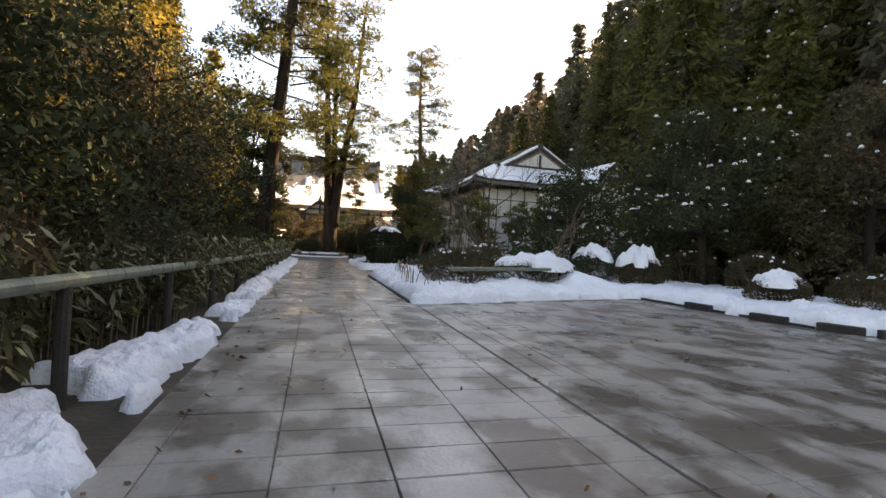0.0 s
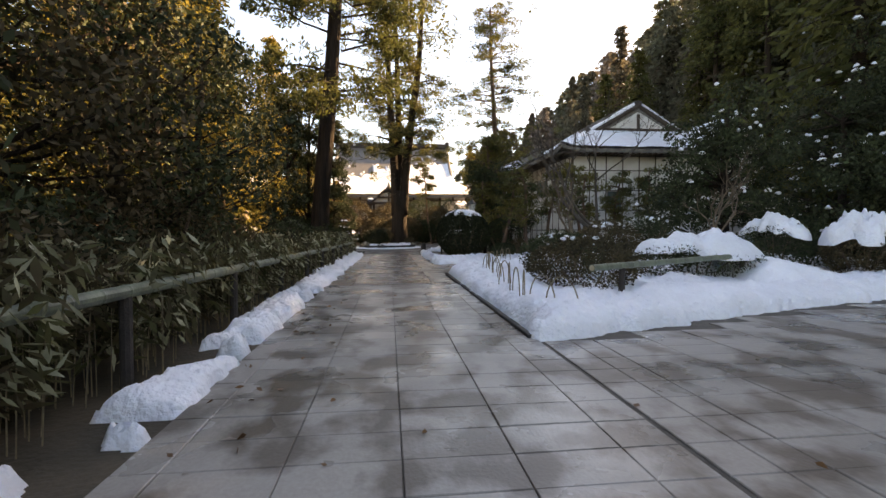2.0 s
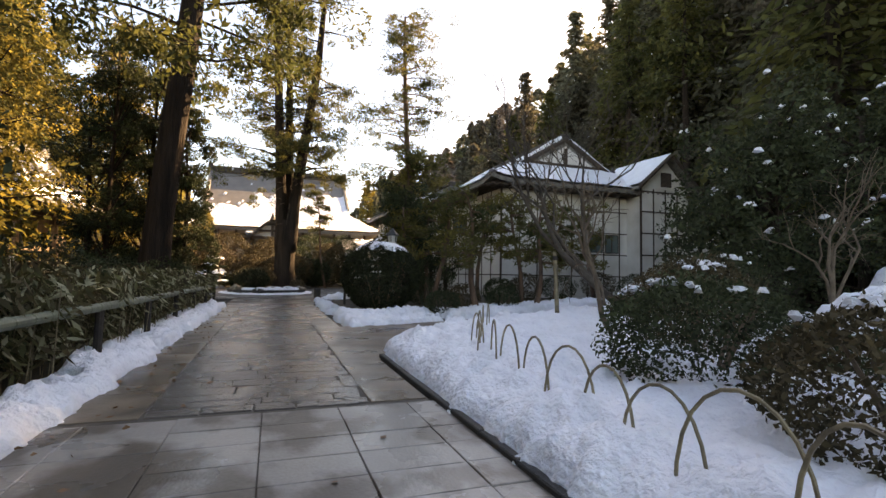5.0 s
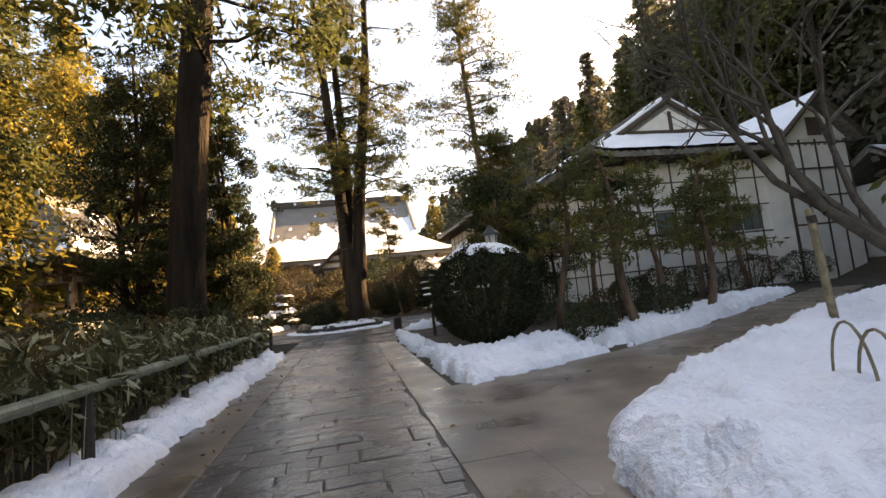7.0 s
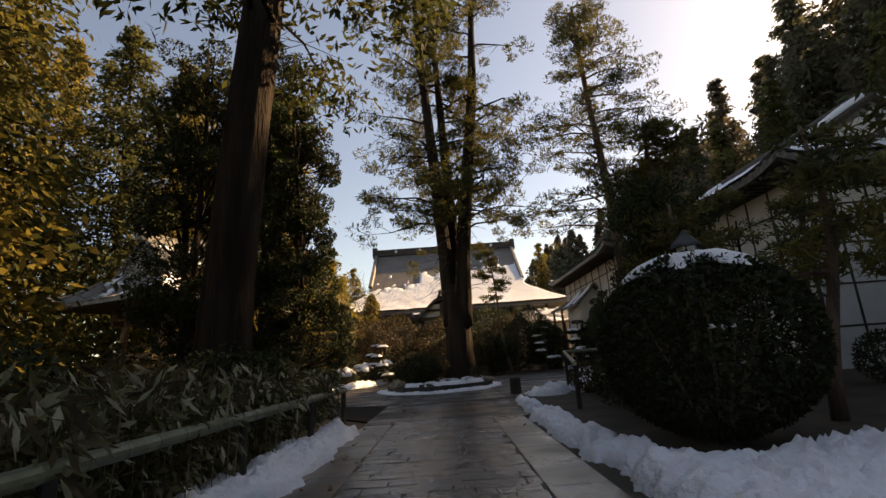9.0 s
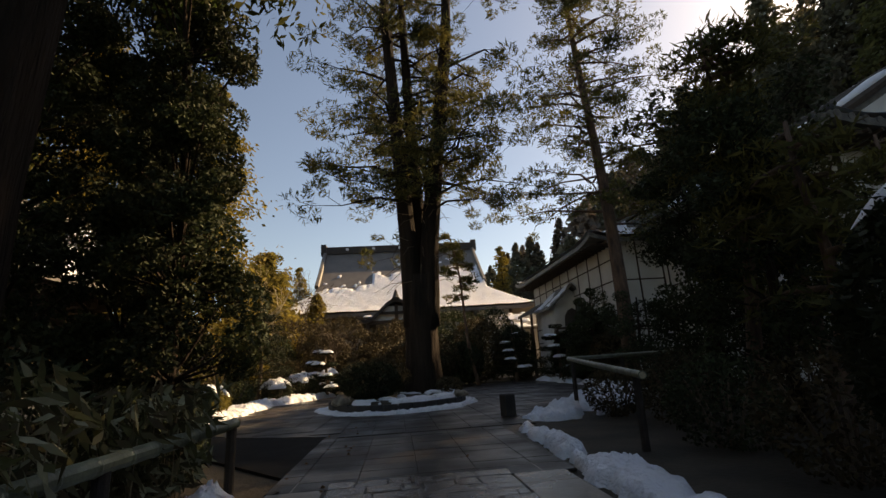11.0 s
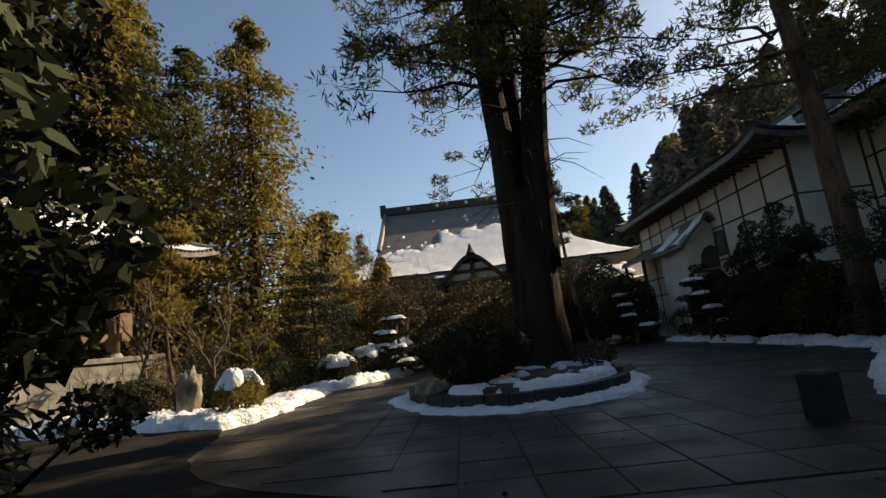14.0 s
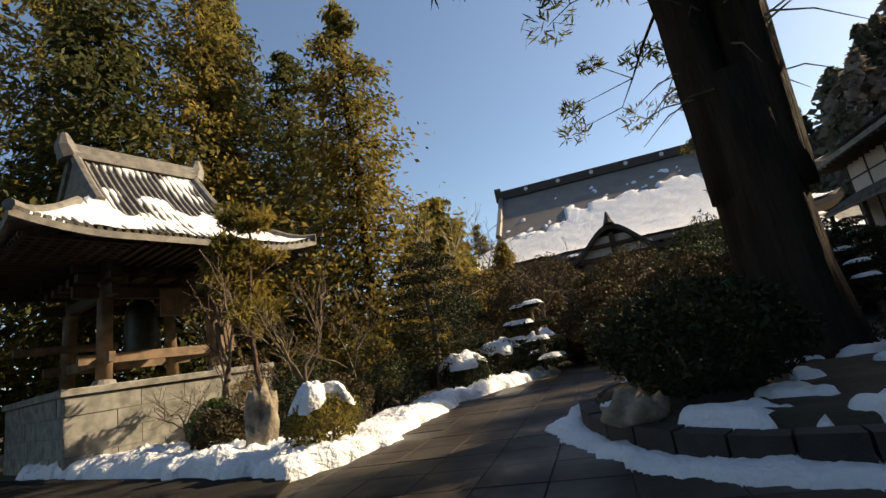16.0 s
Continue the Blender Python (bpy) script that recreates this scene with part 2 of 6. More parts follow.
def leaf_quads(p, length, width, along=None, spread=1.0, g=rng):
    """Rhombic leaves at the points p, pointing along (or anywhere)."""
    n = len(p)
    d = g.normal(size=(n, 3)) * spread
    if along is not None:
        d = d + along
    d = unit(d)
    s = unit(np.cross(d, g.normal(size=(n, 3))))
    L = (length * g.uniform(0.6, 1.35, n))[:, None]
    W = (width * g.uniform(0.6, 1.35, n))[:, None]
    return np.stack([p - d * L * 0.5, p + s * W * 0.5, p + d * L * 0.5, p - s * W * 0.5], 1)


def shell(n, g=rng, inner=0.55):
    """Points in a unit ball, mostly near its skin."""
    return unit(g.normal(size=(n, 3))) * (inner + (1 - inner) * g.random((n, 1)) ** 0.6)


def clump_points(centres, radii, per, g=rng, flat=1.0):
    out = []
    for c, r in zip(centres, radii):
        q = shell(per, g) * r
        q[:, 2] *= flat
        out.append(q + c)
    return np.concatenate(out)


def lattice(x, y, seed=0):
    """Smooth value noise in 0..1 on arrays."""
    xi, yi = np.floor(x), np.floor(y)
    fx, fy = x - xi, y - yi
    fx, fy = fx * fx * (3 - 2 * fx), fy * fy * (3 - 2 * fy)
    def hsh(a, b):
        s = np.sin(a * 127.1 + b * 311.7 + seed * 74.7) * 43758.5453
        return s - np.floor(s)
    return (hsh(xi, yi) * (1 - fx) + hsh(xi + 1, yi) * fx) * (1 - fy) + (hsh(xi, yi + 1) * (1 - fx) + hsh(xi + 1, yi + 1) * fx) * fy


def fbm(x, y, seed=0):
    return 0.5 * lattice(x, y, seed) + 0.3 * lattice(x * 2.1, y * 2.1, seed + 1) + 0.2 * lattice(x * 4.3, y * 4.3, seed + 2)


def inside(poly, x, y):
    """Signed distance to a polygon's outline, positive inside."""
    best, odd = np.full(x.shape, 1e9), np.zeros(x.shape, bool)
    for (ax, ay), (bx, by) in zip(poly, poly[1:] + poly[:1]):
        ux, uy = bx - ax, by - ay
        t = np.clip(((x - ax) * ux + (y - ay) * uy) / (ux * ux + uy * uy + 1e-12), 0, 1)
        best = np.minimum(best, np.hypot(x - ax - t * ux, y - ay - t * uy))
        cross = (ay > y) != (by > y)
        odd ^= cross & (x < (bx - ax) * (y - ay) / (by - ay + 1e-12) + ax)
    return np.where(odd, best, -best)


def clods(x, y, seed=0):
    """Rounded lumps: one minus the distance to the nearest jittered lattice point."""
    xi, yi = np.floor(x), np.floor(y)
    best = np.full(x.shape, 9.0)
    for a in (-1, 0, 1):
        for b in (-1, 0, 1):
            h1 = np.sin((xi + a) * 127.1 + (yi + b) * 311.7 + seed) * 43758.5453
            h2 = np.sin((xi + a) * 269.5 + (yi + b) * 183.3 + seed) * 43758.5453
            best = np.minimum(best, np.hypot(x - xi - a - (h1 - np.floor(h1)), y - yi - b - (h2 - np.floor(h2))))
    return np.clip(1 - best, 0, 1)


def patch(poly, step, height, edge, lump=0.4, freq=1.5, seed=0, base=0.0, wobble=0.25, holes=0.0, clod=0.0):
    """A heaped sheet over a polygon, with a ragged rounded rim."""
    xs, ys = [p[0] for p in poly], [p[1] for p in poly]
    gx, gy = np.arange(min(xs) - wobble, max(xs) + wobble + step, step), np.arange(min(ys) - wobble, max(ys) + wobble + step, step)
    X, Y = np.meshgrid(gx, gy, indexing="ij")
    D = inside(poly, X, Y) + wobble * (fbm(X * 1.7, Y * 1.7, seed + 5) - 0.5) * 2 + wobble * 0.5 * (fbm(X * 6, Y * 6, seed + 9) - 0.5)
    if holes:
        D = np.minimum(D, (fbm(X * 1.1, Y * 1.1, seed + 20) - holes) * 2.2)
    t = np.clip(D / edge, 0, 1)
    H = height * np.sqrt(np.clip(1 - (1 - t) ** 2, 0, 1)) * (1 - lump + 2 * lump * fbm(X * freq, Y * freq, seed)) + 0.05 * (fbm(X * 5, Y * 5, seed + 3) - 0.5) * t
    if clod:
        H = H * (1 - 0.6 * min(clod * 4, 1)) + t ** 0.5 * clod * (0.8 * clods(X * 3.1, Y * 3.1, seed) + 1.0 * clods(X * 7.3, Y * 7.3, seed + 4) + (0.75 if step < 0.05 else 0.0) * clods(X * 14, Y * 14, seed + 7)) * fbm(X * 0.9, Y * 0.9, seed + 2) * 1.6
    Z = base + np.where(D > 0, np.maximum(H, 0), -0.06)
    keep = D > -step
    cell = keep[:-1, :-1] | keep[1:, :-1] | keep[:-1, 1:] | keep[1:, 1:]
    cell &= (D[:-1, :-1] > 0) | (D[1:, :-1] > 0) | (D[:-1, 1:] > 0) | (D[1:, 1:] > 0)
    ids = -np.ones(X.shape, int)
    I, J = np.nonzero(cell)
    use = np.zeros(X.shape, bool)
    for a in (0, 1):
        for b in (0, 1):
            use[I + a, J + b] = True
    ids[use] = np.arange(use.sum())
    m = Mesh()
    m.v = [tuple(p) for p in np.stack([X[use], Y[use], Z[use]], 1).tolist()]
    m.f = np.stack([ids[I, J], ids[I + 1, J], ids[I + 1, J + 1], ids[I, J + 1]], 1).tolist()
    return m

# ---- ground, hill, paving ----
def ground_height(x, y):
    """Flat garden, and a wooded hill that rises past the buildings."""
    v = y - (44 + 0.84 * (x + 7))
    slope = 0.76 + 0.17 * np.clip((-v - 14) / 8, 0, 1)
    a = np.clip((x - 30.0 + np.clip((v - 6) * 0.6, 0, 10)) * slope, 0, None)
    a = np.where(a > 34, 34 + (a - 34) * 0.15, a)
    b = np.clip((y - 95.0) * 0.3, 0, 14) * np.clip((x + 4) / 20, 0, 1)
    return np.maximum(a, b) * (0.85 + 0.3 * fbm(x * 0.02, y * 0.02, 3))


def build_ground():
    gx = np.concatenate([[-3000, -900, -300, -120, -60], np.arange(-40, 141, 6.0), [180, 300, 900, 3000]])
    gy = np.concatenate([[-3000, -900, -300, -100, -40], np.arange(-24, 181, 6.0), [240, 400, 900, 3000]])
    X, Y = np.meshgrid(gx, gy, indexing="ij")
    Z = ground_height(X, Y) * (np.hypot(X, Y) < 1500) - 0.05
    n = len(gy)
    m = Mesh()
    m.v = np.stack([X, Y, Z], -1).reshape(-1, 3).tolist()
    m.f = [(i * n + j, (i + 1) * n + j, (i + 1) * n + j + 1, i * n + j + 1) for i in range(len(gx) - 1) for j in range(n - 1)]
    tagged(put("ground", m, EARTH, smooth=True), "dark damp earth with leaf litter under the garden", "ground", kind="structure")


build_ground()


def slab(name, poly, z0, z1, material, label, category):
    bm = bmesh.new()
    f = bm.faces.new([bm.verts.new((x, y, z1)) for x, y in poly])
    if f.normal.z < 0:
        f.normal_flip()
    e = bmesh.ops.extrude_face_region(bm, geom=[f])
    for v in e["geom"]:
        if isinstance(v, bmesh.types.BMVert):
            v.co.z = z0
    bmesh.ops.recalc_face_normals(bm, faces=bm.faces)
    me = bpy.data.meshes.new(name)
    bm.to_mesh(me)
    bm.free()
    me.materials.append(material)
    return tagged(new(name, me), label, category, kind="structure")


# bedding under the pavers; it shows as the dark joints
pavement = slab("pavement", [(-1.15, -8), (13.5, -8), (13.5, 5.6), (10.9, 7.4), (10.4, 13.8), (2.2, 11.3), (2.2, 33), (2.75, 37.5), (9.0, 45.0), (9.0, 58),
                             (5.5, 58), (3.4, 52), (-2.8, 54), (-5.0, 49), (-5.0, 41.8), (-4.6, 40.3), (-3.6, 39.0), (-2.7, 38.4), (-1.15, 37.6)],
                -0.05, -0.008, JOINT, "wet grey paved temple path with dark joints", "pavement")
slab("side_road", [(-1.12, 33.9), (-1.12, 37.5), (-2.7, 38.4), (-3.6, 39.0), (-4.6, 40.3), (-5.0, 41.8), (-5.6, 43.2), (-16, 46), (-30, 48), (-30, 37), (-12, 37.4), (-5.0, 37.2), (-3.0, 36.2)],
     -0.05, -0.012, ASPHALT, "damp black asphalt side road in shade", "road")
slab("pavement_edge", [(-1.14, 37.62), (-2.0, 38.0), (-2.86, 38.42), (-3.3, 38.72), (-3.75, 39.1), (-4.2, 39.65), (-4.5, 40.3), (-4.75, 41.05), (-4.92, 41.8), (-4.98, 49.0), (-4.0, 49.0), (-4.0, 42.0), (-3.0, 40.2), (-1.14, 39.2)],
     -0.04, -0.002, SHADEPAVE, "curved wet stone edge of the plaza, toned dark for shade", "pavement")
side_path = slab("side_path", [(2.19, 20.0), (2.6, 21.1), (6.5, 24.0), (12.1, 27.6), (19.7, 32.2), (18.9, 33.6), (8.7, 27.4), (5.5, 25.7), (3.5, 25.0), (2.19, 24.7)],
     -0.05, -0.006, BAND, "wet brown paved side path towards the house", "pavement")

# ---- snow ----
def snow(name, poly, label, step=0.1, **k):
    return tagged(put(name, patch(poly, step, **k), SNOW, smooth=True), label, "snow", kind="structure")


BED = [(2.36, 11.0), (3.0, 11.05), (4.8, 11.8), (9.0, 13.2), (10.5, 13.5), (10.75, 9.6), (11.1, 7.5), (12.0, 6.9), (17, 5.8), (17, 28.5), (12.1, 27.2), (6.4, 23.9), (4.0, 22.5), (2.7, 21.4), (2.3, 20.2)]
snow("snow_bed", BED, "thick white snow covering the garden bed beside the path", step=0.058, height=0.36, edge=0.5, lump=0.45, freq=1.7, seed=1, wobble=0.18, clod=0.12)
STRIP = "cleared snow heaped in clods along the path edge"
snow("snow_strip", [(-1.2, -4), (-1.2, 8.6), (-1.75, 8.8), (-1.9, 6.2), (-2.5, 4.8), (-3.2, 3.6), (-3.2, -4)], STRIP, step=0.036, height=0.08, edge=0.12, lump=0.6, freq=2.5, seed=4, wobble=0.2, holes=0.5, clod=0.075)
snow("snow_strip", [(-1.15, 9.0), (-1.1, 16.6), (-1.75, 16.6), (-1.8, 9.0)], STRIP, step=0.036, height=0.09, edge=0.14, lump=0.6, freq=2.5, seed=14, wobble=0.15, holes=0.5, clod=0.09)
snow("snow_strip", [(-1.1, 16.4), (-1.0, 30.5), (-1.15, 33.0), (-1.7, 33.0), (-2.0, 26), (-1.95, 20), (-1.75, 16.4)], STRIP, step=0.042, height=0.09, edge=0.14, lump=0.6, freq=2.5, seed=24, wobble=0.18, holes=0.36, clod=0.1)
snow("snow_mound", [(8.2, 14.1), (10.2, 13.9), (10.6, 15.6), (9.2, 17.4), (7.8, 16.6)], "high white mound of shovelled snow", step=0.08, height=0.75, edge=1.0, lump=0.2, freq=0.8, seed=44, wobble=0.1, clod=0.08)
snow("snow_bank", [(2.45, 24.5), (3.5, 25.0), (5.5, 25.8), (8.7, 27.5), (18.5, 33.8), (15.5, 34), (9.3, 30), (6.0, 28.0), (3.4, 27.8), (2.9, 30), (2.75, 36.4), (2.5, 36.5), (2.35, 31)],
     "lumpy white snow bank below the hedge", step=0.048, height=0.09, edge=0.25, lump=0.6, freq=2.6, seed=6, wobble=0.26, holes=0.33, clod=0.12)
snow("snow_bank", [(3.05, 38.0), (4.6, 40.2), (8.5, 45.0), (8.9, 57), (9.4, 57), (9.3, 44.5), (6.5, 40.0), (4.2, 37.6)], "patchy snow along the shaded garden edge", step=0.048, height=0.11, edge=0.3, lump=0.6, freq=2.0, seed=8, wobble=0.32, holes=0.36, clod=0.12)
snow("snow_bank", [(-4.9, 44.0), (-5.6, 43.1), (-8.2, 43.9), (-15.5, 46.1), (-15.5, 47.2), (-9, 45.6), (-6.6, 45.0), (-5.8, 49.2), (-3.6, 54.5), (-2.9, 54.0), (-4.9, 49)],
     "sunlit white snow edging the bell tower garden", step=0.048, height=0.16, edge=0.3, lump=0.6, freq=2.2, seed=10, wobble=0.25, clod=0.1)
RING_C, RING_R = (0.3, 44.4), (2.3, 3.0)
def ellipse(k, n=40, c=RING_C, r=RING_R):
    return [(c[0] + (r[0] + k) * math.cos(2 * math.pi * i / n), c[1] + (r[1] + k) * math.sin(2 * math.pi * i / n)) for i in range(n)]
snow("snow_ring", ellipse(0.34), "low snow ring heaped round the tree island", step=0.04, height=0.05, edge=0.12, lump=0.6, freq=3.0, seed=12, wobble=0.2, clod=0.05)

# ---- island kerb ----
island = thing("tree_island", "round stone-kerbed planting island holding the triple tree", "planter", kind="structure")
for i in range(36):
    a0, a1 = 2 * math.pi * (i + 0.03) / 36, 2 * math.pi * (i + 0.97) / 36
    m = Mesh()
    pts = []
    for k in (0.0, -0.22):
        for a in (a0, a1):
            pts.append((RING_C[0] + (RING_R[0] + k) * math.cos(a), RING_C[1] + (RING_R[1] + k) * math.sin(a)))
    (ax, ay), (bx, by), (cx, cy), (dx, dy) = pts
    h = 0.25 + 0.02 * rng.random()
    m.add([(ax, ay, -0.05), (bx, by, -0.05), (dx, dy, -0.05), (cx, cy, -0.05), (ax, ay, h), (bx, by, h), (dx, dy, h), (cx, cy, h)],
          [(0, 3, 2, 1), (4, 5, 6, 7), (0, 1, 5, 4), (1, 2, 6, 5), (2, 3, 7, 6), (3, 0, 4, 7)])
    put("kerb_stone", m, KERB, island)
put("soil", patch(ellipse(-0.15), 0.12, 0.33, 0.3, 0.2, 1.0, 30, 0.0, 0.02), EARTH, island, smooth=True)
put("snow_patch", patch(ellipse(-0.22), 0.05, 0.09, 0.15, 0.5, 1.6, 34, 0.28, 0.08, holes=0.55, clod=0.03), SNOW, island, smooth=True)

# ---- generic vegetation ----
def crown(name, parent, centres, radii, per, length, width, material, flat=0.8, seed=0, droop=0.0, label=""):
    g = np.random.default_rng(seed)
    p = clump_points(np.asarray(centres, float), radii, per, g, flat)
    q = leaf_quads(p, length, width, np.array([0, 0, -droop]) if droop else None, 1.0, g)
    return put(name, quads(q, material, name), material, parent, label)


def blob_shrub(label, x, y, z, rx, ry, h, leaf, material, n=2500, seed=0, category="shrub", group="", cap=None, round_top=False, stems=True, cap_out=0.66):
    """A shrub: stems, a leafy body with uneven skin, and where cap is given a snow cap."""
    g = np.random.default_rng(seed)
    ob = thing("shrub", label, category, pose(x, y, z), group)
    if stems:
        m = Mesh()
        for i in range(5):
            a = g.uniform(0, 6.28)
            m.tube([(0.1 * math.cos(a), 0.1 * math.sin(a), -0.1), (0.35 * rx * math.cos(a), 0.35 * ry * math.sin(a), 0.4 * h), (0.6 * rx * math.cos(a), 0.6 * ry * math.sin(a), 0.75 * h)], [0.03, 0.022, 0.01], 5)
        put("stem", m, TWIG, ob)
    d = unit(g.normal(size=(n, 3)))
    bumpy = 0.82 + 0.3 * lattice(d[:, 0] * 3 + seed, d[:, 1] * 3 + d[:, 2] * 2, seed)
    if round_top:
        bumpy = 0.97 + 0.06 * (bumpy - 0.9)
    rad = bumpy * (0.55 + 0.45 * g.random(n) ** 0.35) if not round_top else bumpy * (0.86 + 0.14 * g.random(n) ** 0.5)
    p = d * rad[:, None] * np.array([rx, ry, h / 2]) + np.array([0, 0, h / 2])
    p[:, 2] = np.maximum(p[:, 2], 0.02)
    put("foliage", quads(leaf_quads(p, leaf, leaf * 0.5, d * 0.6, 1.0, g), material, "foliage"), material, ob)
    if cap:
        m, rings, seg = Mesh(), 14, 44
        out = [cap_out - 0.12 + 0.6 * (noise.noise(Vector((1.6 * math.cos(6.283 * i / seg), 1.6 * math.sin(6.283 * i / seg), seed * 0.7))) + 0.35) + 0.14 * g.random() for i in range(seg)]
        for i in range(rings + 1):
            for j in range(seg):
                t = i / rings
                a = 2 * math.pi * j / seg
                q = min(out[j] * t, 0.97)
                skin = h * (0.56 + 0.43 * math.sqrt(1 - (q * 0.9) ** 2))
                z_ = skin - 0.06 + (cap + 0.05) * math.sqrt(max(0.0, 1 - t ** 3)) * (0.75 + 0.9 * noise.noise(Vector((q * math.cos(a) * 2.6, q * math.sin(a) * 2.6, seed))) + 0.4 * noise.noise(Vector((q * math.cos(a) * 8, q * math.sin(a) * 8, seed)))) - 0.1 * t ** 4
                m.v.append((q * rx * math.cos(a), q * ry * math.sin(a), z_))
        for i in range(rings):
            for j in range(seg):
                k = (j + 1) % seg
                m.f.append((i * seg + j, i * seg + k, (i + 1) * seg + k, (i + 1) * seg + j))
        put("snow_cap", m, SNOW, ob, "soft white snow cap", smooth=True)
    return ob


def snow_tufts(ob, p, size, g):
    """Small rounded lumps of snow caught on twigs."""
    m = Mesh()
    for c in p:
        r1, r2, a = size * g.uniform(0.25, 0.8), size * g.uniform(0.25, 0.5), g.uniform(0, 3.14)
        ring = [(r1 * math.cos(t) * math.cos(a) - r2 * math.sin(t) * math.sin(a), r1 * math.cos(t) * math.sin(a) + r2 * math.sin(t) * math.cos(a)) for t in np.linspace(0, 5.24, 6)]
        v = [(c[0] + x, c[1] + y, c[2] + g.uniform(-0.03, 0.03)) for x, y in ring] + [(c[0] + 0.5 * x, c[1] + 0.5 * y, c[2] + 0.4 * size) for x, y in ring] + [(c[0], c[1], c[2] - 0.15 * size)]
        m.add(v, [(i, (i + 1) % 6, 6 + (i + 1) % 6, 6 + i) for i in range(6)] + [(6, 7, 8, 9, 10, 11)] + [(12, (i + 1) % 6, i) for i in range(6)])
    put("caught_snow", m, SNOW, ob, "bits of snow caught on the twigs")["kind"] = "stuff"


def broadleaf(label, x, y, h, spread, trunk_r, leaf, material, seed, category="tree", per=220, clumps=34, low=0.3, lean=(0, 0), group="", bark=None, name="tree", snowy=0):
    """A leafy tree: trunk, limbs that end in leaf clumps."""
    g = np.random.default_rng(seed)
    ob = thing(name, label, category, pose(x, y, -0.05), group)
    m = Mesh()
    top = np.array([lean[0], lean[1], h * 0.8])
    pts = [np.array([0, 0, 0.0]) + top * t + np.array([0.12 * math.sin(5 * t + seed), 0.12 * math.cos(4 * t + seed), 0]) * t for t in np.linspace(0, 1, 7)]
    m.tube(pts, np.linspace(trunk_r, trunk_r * 0.3, 7), 9, rough=0.12)
    cs, rs = [], []
    for i in range(clumps):
        t = g.uniform(low, 1.0)
        s = pts[min(int(t * 6), 6)]
        a = g.uniform(0, 6.28)
        r = spread * (0.35 + 0.65 * g.random()) * (1 - 0.55 * max(0, t - 0.45))
        c = s + np.array([r * math.cos(a), r * math.sin(a), g.uniform(-0.03, 0.16) * h])
        m.tube([s, (s + c) / 2 + np.array([0, 0, -0.05 * r]), c], [trunk_r * 0.28, trunk_r * 0.18, 0.01], 5, cap=False)
        cs.append(c), rs.append(spread * g.uniform(0.2, 0.36))
    put("trunk", m, bark or BARK, ob, smooth=True)
    crown("crown", ob, cs, rs, per, leaf, leaf * 0.5, material, 0.75, seed)
    if snowy:
        p = np.array([cs[k] + np.array([g.normal() * 0.6 * rs[k], g.normal() * 0.6 * rs[k], 0.62 * rs[k]]) for k in g.integers(0, len(cs), snowy)])
        snow_tufts(ob, p, 0.2, g)
    return ob


def conifer(label, x, y, h, spread, trunk_r, material, seed, low=0.12, per=150, levels=26, leaf=0.34, group="", z=0.0, name="conifer_tree", full=0.8, snowy=0):
    """A cedar: straight trunk, drooping branch sprays in a ragged cone."""
    g = np.random.default_rng(seed)
    ob = thing(name, label, "tree", pose(x, y, z - 0.1), group)
    m = Mesh()
    m.tube([(0, 0, 0), (0.05, 0, h * 0.3), (0, 0.08, h * 0.65), (0, 0, h * 0.98)], [trunk_r, trunk_r * 0.8, trunk_r * 0.45, 0.03], 10, rough=0.08)
    pts = []
    for i in range(levels):
        t = low + (1 - low) * (i + 0.5) / levels
        reach = spread * (1 - t) ** full * g.uniform(0.7, 1.15) + 0.25
        k = 3 + int(4 * (1 - t))
        for j in range(k):
            a = 6.28 * (j + g.random()) / k
            r = reach * g.uniform(0.6, 1.12)
            tip = np.array([r * math.cos(a), r * math.sin(a), -0.22 * r + 0.15 * g.normal()])
            root = np.array([0, 0, h * t])
            m.tube([tuple(root), tuple(root + tip * 0.5 + [0, 0, 0.06 * r]), tuple(root + tip)], [0.05, 0.03, 0.01], 4, cap=False)
            u = g.uniform(0.2, 1.08, per)[:, None]
            wide = (0.1 + 0.2 * r * (1 - 0.6 * np.abs(u - 0.5)))
            jit = g.normal(size=(per, 3)) * np.concatenate([wide, wide, 0.45 * wide + 0.05], 1)
            pts.append(root + tip * u + jit)
    put("trunk", m, BARK, ob, smooth=True)
    p = np.concatenate(pts)
    out = unit(p * [1, 1, 0]) * 0.8 + np.array([0, 0, -0.55])
    put("crown", quads(leaf_quads(p, leaf, leaf * 0.4, out, 0.55, g), material, "crown"), material, ob)
    if snowy:
        snow_tufts(ob, p[g.integers(0, len(p), snowy)] + [0, 0, 0.1], 0.2, g)
    return ob


